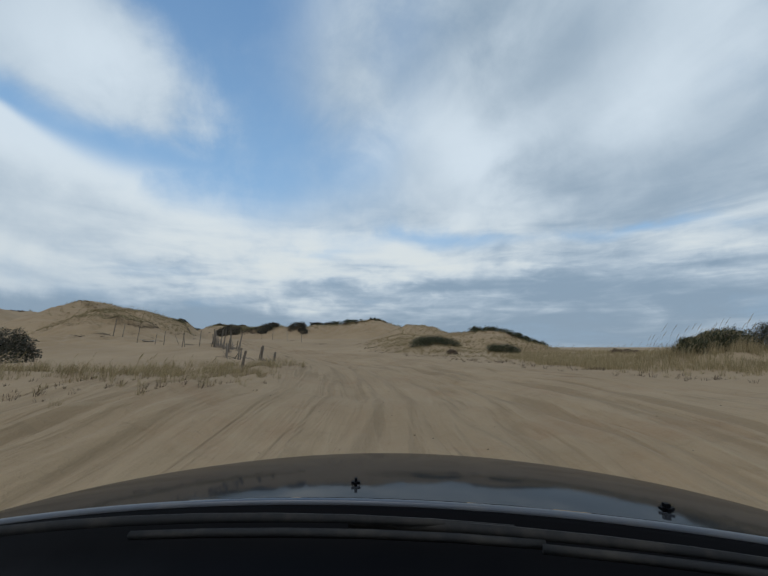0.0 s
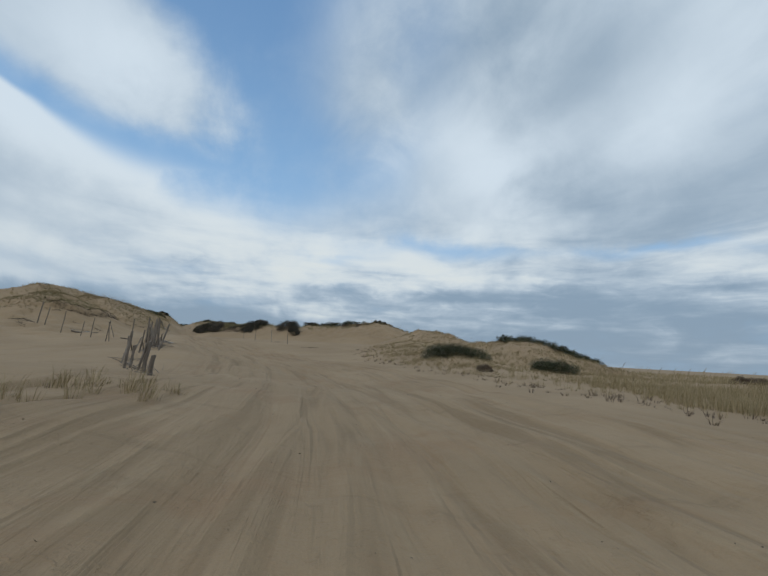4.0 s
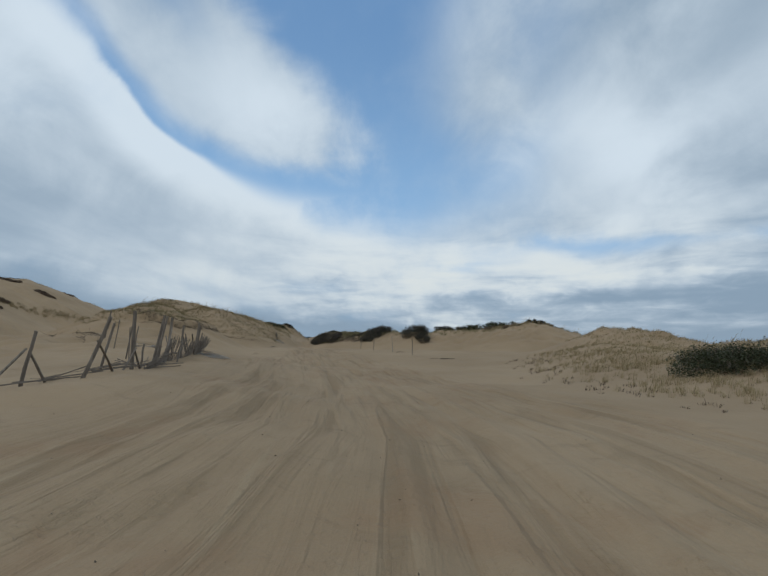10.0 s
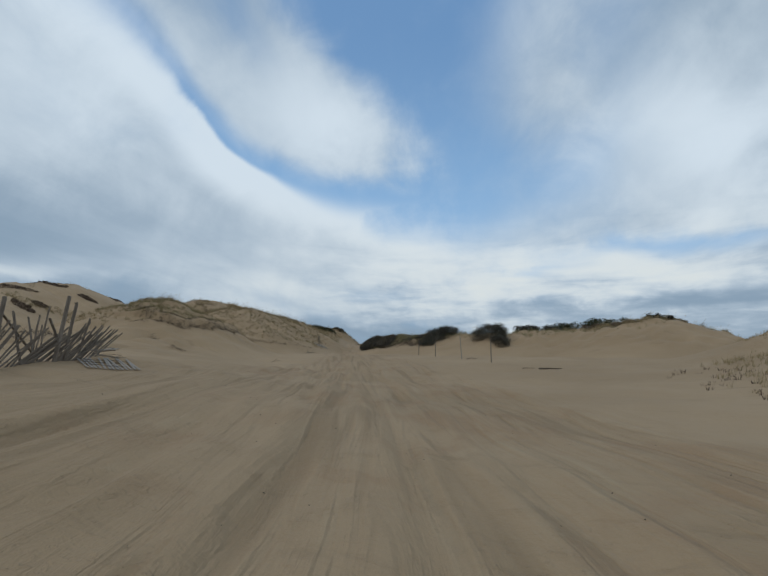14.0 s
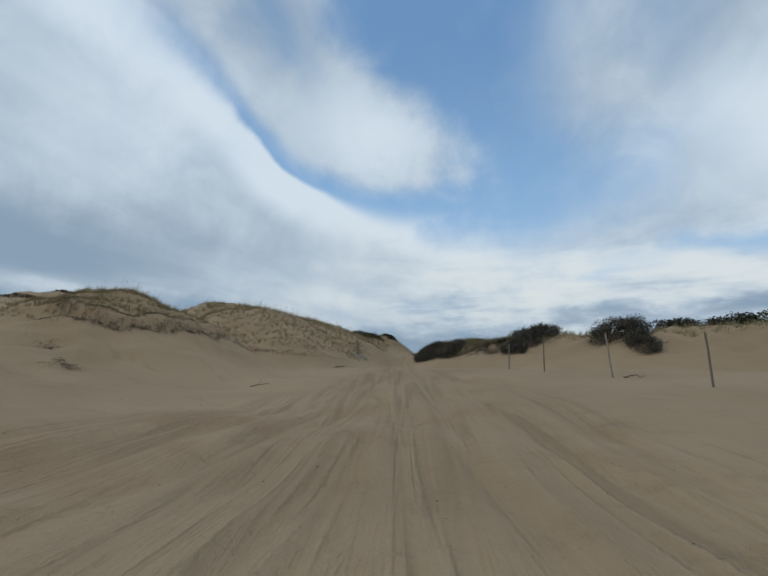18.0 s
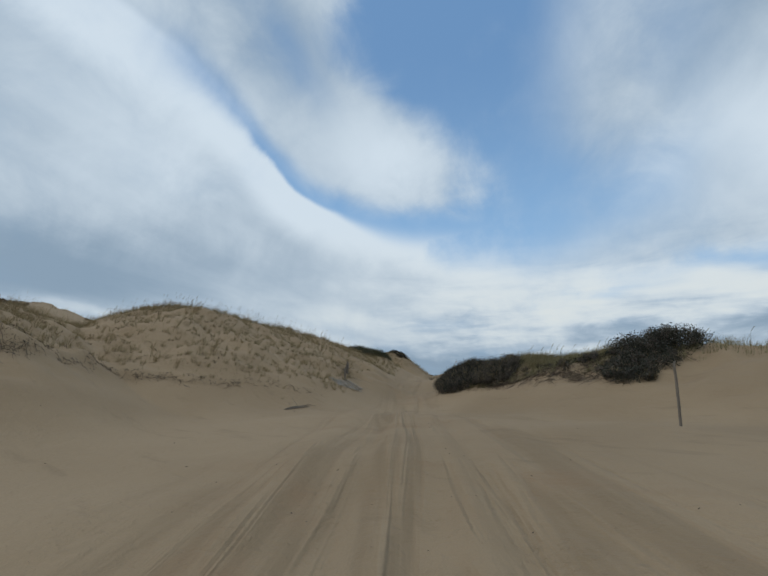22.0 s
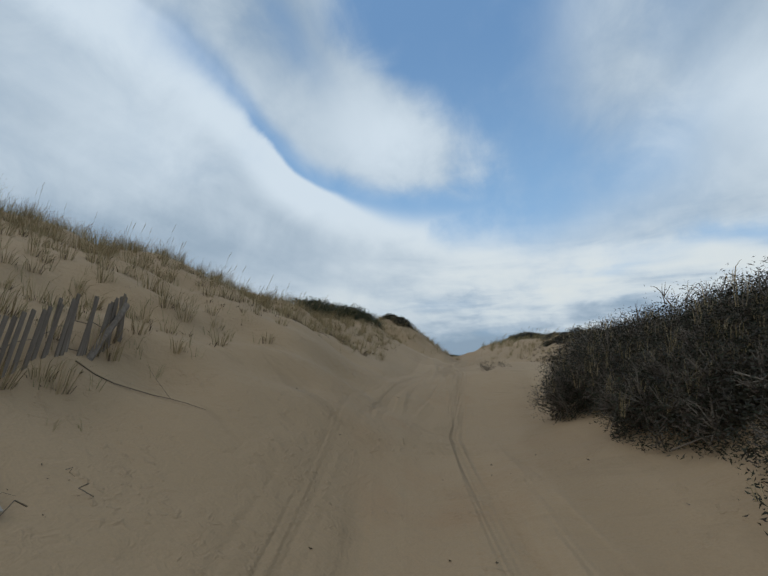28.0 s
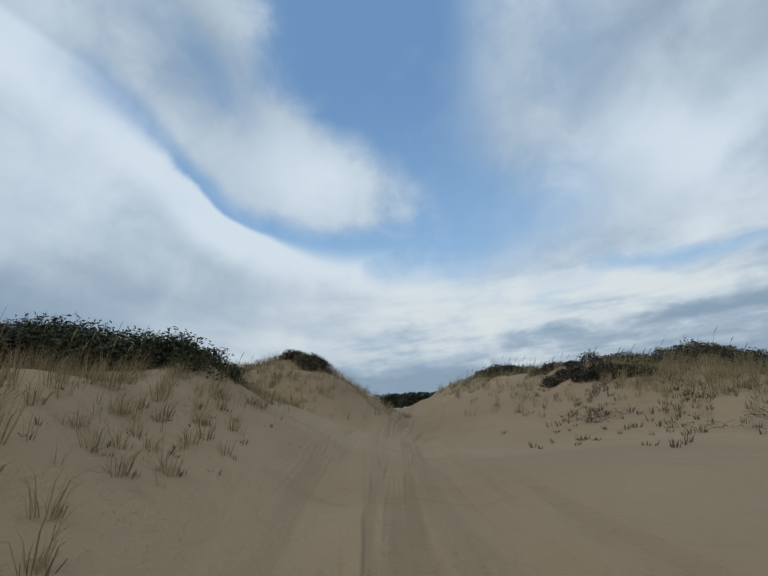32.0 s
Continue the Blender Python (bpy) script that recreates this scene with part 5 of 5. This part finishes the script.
stick("bleached board among fallen fence", (-21.4, 46.2), (-19.6, 46.9), 0.05, 0.01, 7, 0.02, GREY_WOOD, "driftwood")
stick("long grey plank behind the old fence", (-27.6, 49.0), (-25.6, 49.6), 0.08, 0.01, 8, 0.02, GREY_WOOD, "driftwood")
for i, (a, b, bend) in enumerate([((-38.92, 84.47), (-38.21, 85.25), 0.16), ((-39.34, 84.76), (-38.75, 85.3), -0.08), ((-38.38, 83.82), (-38.76, 84.5), 0.05), ((-37.98, 83.82), (-38.55, 84.5), 0.1), ((-39.5, 85.68), (-38.81, 85.62), 0.25), ((-39.55, 86.39), (-39.64, 87.22), 0.1)]):
    stick("long thin dark root trailing over the dune foot", a, b, 0.0055, bend, 20 + i, 0.02, forks=1, name="exposed_root", category="root")
RT = np.random.RandomState(77)


def torn_turf(label, a, b, n, seed, drop=(0.5, -0.1), long=0.5, fine=1.0):
    """Dark matted roots and turf that hang from the torn edge of a dune between a and b."""
    rng = np.random.RandomState(seed)
    z0 = ground_z(*a)
    th = thing("torn_turf", label, "roots", *a, group="torn dune edge")
    rows, P = [], []
    for _ in range(n):
        u = rng.uniform(0, 1)
        x, y = a[0] + (b[0] - a[0]) * u + rng.normal() * 0.14, a[1] + (b[1] - a[1]) * u + rng.normal() * 0.14
        w, t = long * rng.uniform(0.3, 1.2), rng.normal() * 0.9
        dx, dy = drop[0] * math.cos(t) - drop[1] * math.sin(t), drop[0] * math.sin(t) + drop[1] * math.cos(t)
        line, r = [], rng.uniform(0.004, 0.011) * fine
        for k in range(4):
            px, py = x + dx * w * k / 3 + rng.normal() * 0.03, y + dy * w * k / 3 + rng.normal() * 0.03
            line.append((Vector((px - a[0], py - a[1], ground_z(px, py) - z0 + (0.03, 0.06, 0.04, 0.01)[k] + rng.uniform(0, 0.04))), r * (1 - 0.25 * k)))
        rows.append(line)
        for _ in range(5):
            P.append((x - a[0] + rng.normal() * 0.10, y - a[1] + rng.normal() * 0.10, ground_z(x, y) - z0 + rng.uniform(0.0, 0.07)))
    tagged(part("root_tangle", tubes(rows, 3), ROOT, th), kind="stuff")
    v, q = leaves(rng, np.array(P), 0.022 * fine * fine, 0.3)
    tagged(part("turf", mesh_np("turf", v, q), STUBBLE, th), kind="stuff")


# the torn edge where the dune has slid, with hanging roots
EDGE = [(-36.4, 57.4), (-34.8, 57.7), (-33.7, 58.6), (-33.4, 59.8), (-33.2, 61.2), (-33.2, 62.3), (-33.7, 63.7), (-34.3, 65.0), (-36.3, 67.4), (-35.8, 68.7), (-34.7, 70.1), (-34.3, 71.3), (-33.9, 73.3)]
for i, (a, b) in enumerate(zip(EDGE[:-1], EDGE[1:])):
    torn_turf("dark torn turf and roots on the slid dune edge", a, b, (70, 80, 80, 70, 60, 60, 50, 40, 40, 35, 25, 20)[i], 300 + i)
for i, (a, b) in enumerate(zip(EDGE[:7], EDGE[1:8])):
    torn_turf("dark matted turf above the slid dune edge", (a[0] - 0.7, a[1] + 0.2), (b[0] - 0.7, b[1] + 0.2), (60, 60, 50, 40, 30, 30, 20)[i], 340 + i, (0.5, -0.2), 0.4)
for a, b, n in (((-35.7, 56.6), (-35.0, 57.0), 22), ((-33.3, 56.0), (-32.6, 56.4), 24), ((-30.3, 55.7), (-29.4, 56.0), 26), ((-33.9, 49.6), (-32.2, 50.1), 45), ((-53.0, 75.4), (-51.0, 76.6), 60), ((-35.6, 49.0), (-34.0, 49.5), 45)):
    torn_turf("dark dead roots lying on open sand", a, b, n, 450 + n, (0.5, 0.2), 0.6)
for a, b, n in (((-51.6, 75.2), (-49.6, 74.4), 90), ((-54.6, 76.4), (-51.8, 75.4), 70), ((-49.6, 74.2), (-46.4, 72.6), 60), ((-38.4, 58.4), (-36.2, 57.6), 90)):
    torn_turf("dark matted turf outcrop on the dune brow", a, b, n, 800 + n, (0.4, -0.5), 0.6)
for a, b, n in (((-33.7, 73.0), (-33.1, 74.2), 30), ((-34.0, 77.8), (-34.9, 79.2), 20), ((-40.18, 86.82), (-39.98, 87.52), 40), ((-38.88, 84.42), (-38.68, 84.72), 20), ((-34.4, 60.0), (-35.4, 62.5), 30)):
    torn_turf("dark root debris on the dune foot", a, b, n, 400 + n, (0.4, 0.3), 0.35, 0.55)
for a, b, n in (((-28.6, 80.6), (-27.0, 80.6), 90), ((-27.0, 80.6), (-25.2, 80.2), 90), ((-25.2, 80.2), (-23.2, 80.6), 70), ((-27.8, 81.2), (-25.0, 80.9), 71), ((-26.4, 80.9), (-24.2, 80.2), 100), ((-25.0, 80.0), (-23.0, 79.2), 95), ((-24.6, 81.0), (-22.4, 80.6), 101), ((-23.9, 79.2), (-22.6, 78.7), 45), ((-26.8, 79.9), (-25.2, 79.6), 40), ((-23.2, 80.6), (-20.5, 81.0), 50), ((-15.6, 79.4), (-13.6, 79.6), 30), ((-6.0, 81.6), (-3.4, 81.6), 70), ((-3.4, 81.6), (0.6, 83.4), 90)):
    torn_turf("dark roots and dead turf on the eroded bank", a, b, n, 500 + n, (-0.1, -0.6), 0.7)
for a, b, n in (((-34.48, 96.02), (-33.48, 97.22), 50), ((-37.88, 99.42), (-36.88, 100.32), 26), ((-35.68, 98.82), (-34.68, 98.42), 24), ((-34.58, 90.82), (-34.18, 89.42), 40)):
    torn_turf("dead branches and roots on the sandy slope", a, b, n, 600 + n, (-0.4, -0.2), 0.5, 0.65)
for i in range(14):
    u = i / 13
    x, y = np.interp(u, [0, 0.5, 1], [-27.6, -25.2, -22.6]) + RT.normal() * 0.35, np.interp(u, [0, 0.5, 1], [80.8, 80.9, 80.6]) + RT.normal() * 0.4
    a = RT.uniform(-2.6, -0.4)
    stick("dark roots hanging from the eroded bank", (x, y), (x + math.cos(a) * RT.uniform(0.4, 1.2), y + math.sin(a) * RT.uniform(0.2, 0.7)), RT.uniform(0.007, 0.015), 0.2, 90 + i, 0.07, forks=3, name="exposed_root", category="root")
for i in range(12):
    x, y = -35.6 + RT.uniform(0, 3.8), 49.3 + RT.normal() * 0.5
    a = RT.uniform(-0.7, 0.7)
    stick("dark root debris on the open sand", (x, y), (x + math.cos(a) * RT.uniform(0.6, 1.4), y + math.sin(a) * 0.8), 0.016, 0.25, 130 + i, 0.08, forks=3, name="exposed_root", category="root")


def dead_shrub(label, x, y, tall, wide, n, seed):
    rng = np.random.RandomState(seed)
    rows = []
    for _ in range(n):
        a = rng.uniform(0, 6.283)
        e = np.array([math.cos(a) * wide * rng.uniform(0.3, 1), math.sin(a) * wide * rng.uniform(0.3, 1), tall * rng.uniform(0.3, 1)])
        m = e * 0.5 + rng.normal(size=3) * 0.06
        rows.append([((0, 0, -0.05), 0.004), (m, 0.0025), (e, 0.0012)])
        for _ in range(7):
            rows.append([(m + (e - m) * rng.uniform(-0.3, 0.9), 0.0022), (m + (e - m) * 0.7 + rng.normal(size=3) * 0.07, 0.001)])
    me = tubes(rows, 3)
    me.materials.append(ROOT)
    ob = new("dead_shrub", me)
    ob.location = (x, y, ground_z(x, y))
    return tagged(ob, label, "shrub")


dead_shrub("small leafless dark shrub in smooth sand", -35.95, 88.2, 0.24, 0.26, 16, 1)
dead_shrub("leafless twigs poking from the sand", -35.62, 88.4, 0.2, 0.2, 6, 2)
dead_shrub("low leafless shrub below the crest", -37.68, 99.62, 0.25, 0.5, 10, 3)
dead_shrub("scraggly leafless shrub on the bank", -33.88, 92.82, 0.3, 0.4, 14, 4)
dead_shrub("leafless shrub on the sandy slope", -34.48, 99.02, 0.4, 0.9, 14, 5)
dead_shrub("dark leafless twigs on the dune foot", -38.68, 86.72, 0.06, 0.2, 10, 6)


def litter():
    """Specks of bark and weed on the sand."""
    rng = np.random.RandomState(3)
    n = 900
    way = rng.uniform(40, 135, n)
    P = []
    pts = np.array(ROADLINE)
    seg = np.r_[0, np.cumsum(np.hypot(*np.diff(pts, axis=0).T))]
    x, y = np.interp(way, seg, pts[:, 0]) + rng.normal(size=n) * 4.5, np.interp(way, seg, pts[:, 1]) + rng.normal(size=n) * 1.5
    P = np.stack([x, y, ground_at(x, y) + 0.006], -1)
    v, q = leaves(rng, P, 0.016, 0.15)
    me = mesh_np("litter", v, q)
    me.materials.append(ROOT)
    tagged(new("litter", me), "dark specks of bark and weed on sand", "debris", kind="stuff")


litter()

# ---- single tufts close to the track ----
RG = np.random.RandomState(41)
TUFTS = []
for i in range(6):
    cnt = int(RG.randint(14, 40))
    v, q, t = blades(RG, np.zeros(1), np.zeros(1), np.zeros(1), cnt, 0.36 + 0.16 * i / 5, 0.0055, 0.07, 1.0)
    me = mesh_np("grass_tuft", v, q, t)
    me.materials.append(STRAW if i % 2 else GREEN_GRASS)
    TUFTS.append(me)
for i in range(80):
    way = RG.uniform(122, 143)
    seg = np.r_[0, np.cumsum([math.hypot(b[0] - a[0], b[1] - a[1]) for a, b in zip(ROADLINE[:-1], ROADLINE[1:])])]
    cx, cy = np.interp(way, seg, [p[0] for p in ROADLINE]), np.interp(way, seg, [p[1] for p in ROADLINE])
    off = -RG.uniform(3.4, 7.5) if i % 5 else RG.uniform(4.5, 8.0)
    x, y = cx + off * 0.83, cy + off * 0.55
    if off > 0 and y < 97 or off < 0 and abs(off) < 4.4:
        continue
    ob = new("grass_tuft", TUFTS[RG.randint(0, 6)])
    ob.matrix_world = pose(x, y, ground_z(x, y), 0, 0, RG.uniform(-60, 60)) @ Matrix.Scale(RG.uniform(0.35, 0.7), 4)
    tagged(ob, "thin tuft of beach grass in bare sand", "grass", "tufts beside the track")
for a, b, n in (((8.9, 15.2), (8.6, 18.2), 16), ((10.4, 12.2), (9.2, 14.4), 12), ((7.6, 22.5), (6.4, 26.0), 14), ((12.6, 8.6), (11.2, 11.0), 10)):
    torn_turf("dark dead turf along the edge of the grass", a, b, n, 700 + n, (-0.3, -0.4), 0.3, 0.6)


# ---- the car, standing where the drive begins ----
def loft(rows, closed=False):
    """A skin over rows of places, all of one length."""
    n = len(rows[0])
    v = np.array([p for r in rows for p in r], float)
    q = [(i * n + k, i * n + k + 1, (i + 1) * n + k + 1, (i + 1) * n + k) for i in range(len(rows) - 1) for k in range(n - 1)]
    return mesh_np("skin", v, np.array(q), smooth=True)


def build_car():
    car = thing("car", "dark grey car with a dusty glossy bonnet", "car", 0.0, 0.0, 0.0)
    xs = np.linspace(-0.97, 0.97, 41)

    def hood_z(x, y):
        fall = max(0.0, abs(x) - 0.86) ** 2 * 3.0
        return 1.242 - 0.1 * (y - 0.765) - 0.06 * (y - 0.765) ** 2 - 0.105 * x * x - fall

    rear = lambda x: 0.757 - 0.13 * x - 0.02 * x * x
    front = lambda x: 2.35 - 0.30 * (x / 0.94) ** 2 - 0.06 * x
    rows = [[(x, rear(x) + (front(x) - rear(x)) * u, hood_z(x, rear(x) + (front(x) - rear(x)) * u)) for x in xs] for u in np.linspace(0.015, 1, 36)]
    rows.append([(x, front(x) + 0.05, hood_z(x, front(x)) - 0.12) for x in xs])
    bonnet = part("bonnet", loft(rows), PAINT, car, "glossy dusty dark grey bonnet")
    part("edge_strip", loft([[(x, rear(x) - 0.006, hood_z(x, rear(x)) + dz) for x in xs] for dz in (-0.006, 0.001)] + [[(x, rear(x) - 0.004, hood_z(x, rear(x)) + 0.003) for x in xs], [(x, rear(x) + 0.008, hood_z(x, rear(x)) + 0.002) for x in xs]]), TRIM, car, "thin bright bonnet edge")
    for x, w in ((-0.056, 0.018), (0.50, 0.022)):
        y = 0.895 if x < 0 else 0.80
        nozzle = part("washer_nozzle", box_bm(x - w / 2, x + w / 2, y - 0.012, y + 0.012, hood_z(x, y) - 0.004, hood_z(x, y) + 0.014, 0.0065), BLACK, bonnet)
    # the trough under the windscreen, and the wipers in it
    part("cowl", loft([[(x, rear(x) - d, hood_z(x, rear(x)) - z) for x in xs] for d, z in ((-0.012, 0.012), (0.004, 0.004), (0.016, 0.008), (0.04, 0.05), (0.12, 0.075), (0.20, 0.06), (0.26, 0.06), (0.30, 0.09))]), BLACK, car, "black plastic cowl")
    for x0, x1 in ((-0.62, 0.18), (-0.05, 0.72)):
        arm = [(Vector((x0 + (x1 - x0) * u, rear(x0 + (x1 - x0) * u) - 0.10 - 0.03 * math.sin(u * 3.0), hood_z(x0 + (x1 - x0) * u, 0.75) + 0.004 + 0.014 * math.sin(u * 2.6))), 0.009 - 0.004 * u) for u in np.linspace(0, 1, 8)]
        wiper = part("wiper", tubes([arm], 6), RUBBER, car, "black wiper arm")
        blade = [(p + Vector((0.03, -0.035, -0.006)), 0.006) for p, _ in arm[2:]]
        part("wiper_blade", tubes([blade], 4), RUBBER, wiper)
    part("dashboard", loft([[(x, 0.40 - d - 0.08 * (x / 0.8) ** 2, 1.10 + z) for x in np.linspace(-0.74, 0.74, 15)] for d, z in ((-0.2, 0.03), (0.0, 0.045), (0.15, 0.03), (0.25, -0.08), (0.27, -0.35))]), BLACK, car, "black dashboard top")
    for s in (-1, 1):
        wing = [[(s * (0.945 + b), y, z) for b, z in ((0.0, hood_z(0.94, max(y, 0.8)) - 0.03), (0.02, hood_z(0.94, max(y, 0.8)) - 0.06), (0.035, 0.80), (0.04, 0.66), (0.02, 0.42))] for y in np.linspace(0.55, 2.15, 12)]
        part("wing", loft(wing), PAINT, car)
        side = [[(s * (0.95 + b), y, z) for b, z in ((0.0, 0.98), (0.03, 0.86), (0.045, 0.60), (0.01, 0.34))] for y in np.linspace(-2.2, 0.55, 8)]
        part("door_side", loft(side), PAINT, car)
        lamp = part("headlight", box_bm(s * 0.62 - 0.17, s * 0.62 + 0.17, 2.14, 2.24, 0.74, 0.86, 0.03), SILVER, car, "clear headlight")
    part("bumper", box_bm(-0.88, 0.88, 2.12, 2.34, 0.36, 0.72, 0.06), PAINT, car)
    part("grille", box_bm(-0.42, 0.42, 2.26, 2.36, 0.70, 0.88, 0.02), BLACK, car)
    part("tailgate", box_bm(-0.86, 0.86, -2.30, -2.20, 0.38, 0.96, 0.03), PAINT, car)
    part("floor_pan", box_bm(-0.82, 0.82, -2.2, 2.1, 0.30, 0.36, 0.02), BLACK, car)
    for x in (-0.80, 0.80):
        for y in (1.55, -1.25):
            z = max(ground_z(x, y), ground_z(x, y + 0.1)) + 0.355
            tyre_rows, rim_rows = [], []
            for k in range(29):
                a = 6.28318 * k / 28
                tyre_rows.append([(x + w, y + math.cos(a) * r, z + math.sin(a) * r) for w, r in ((-0.10, 0.22), (-0.11, 0.31), (-0.085, 0.355), (0.085, 0.355), (0.11, 0.31), (0.10, 0.22))])
                rim_rows.append([(x + w, y + math.cos(a) * r, z + math.sin(a) * r) for w, r in ((-0.09, 0.225), (-0.03, 0.19), (-0.05, 0.05), (0.05, 0.05), (0.03, 0.19), (0.09, 0.225))])
            wheel = part("tyre", loft(tyre_rows), RUBBER, car, "dusty black tyre")
            part("rim", loft(rim_rows), SILVER, wheel)


build_car()
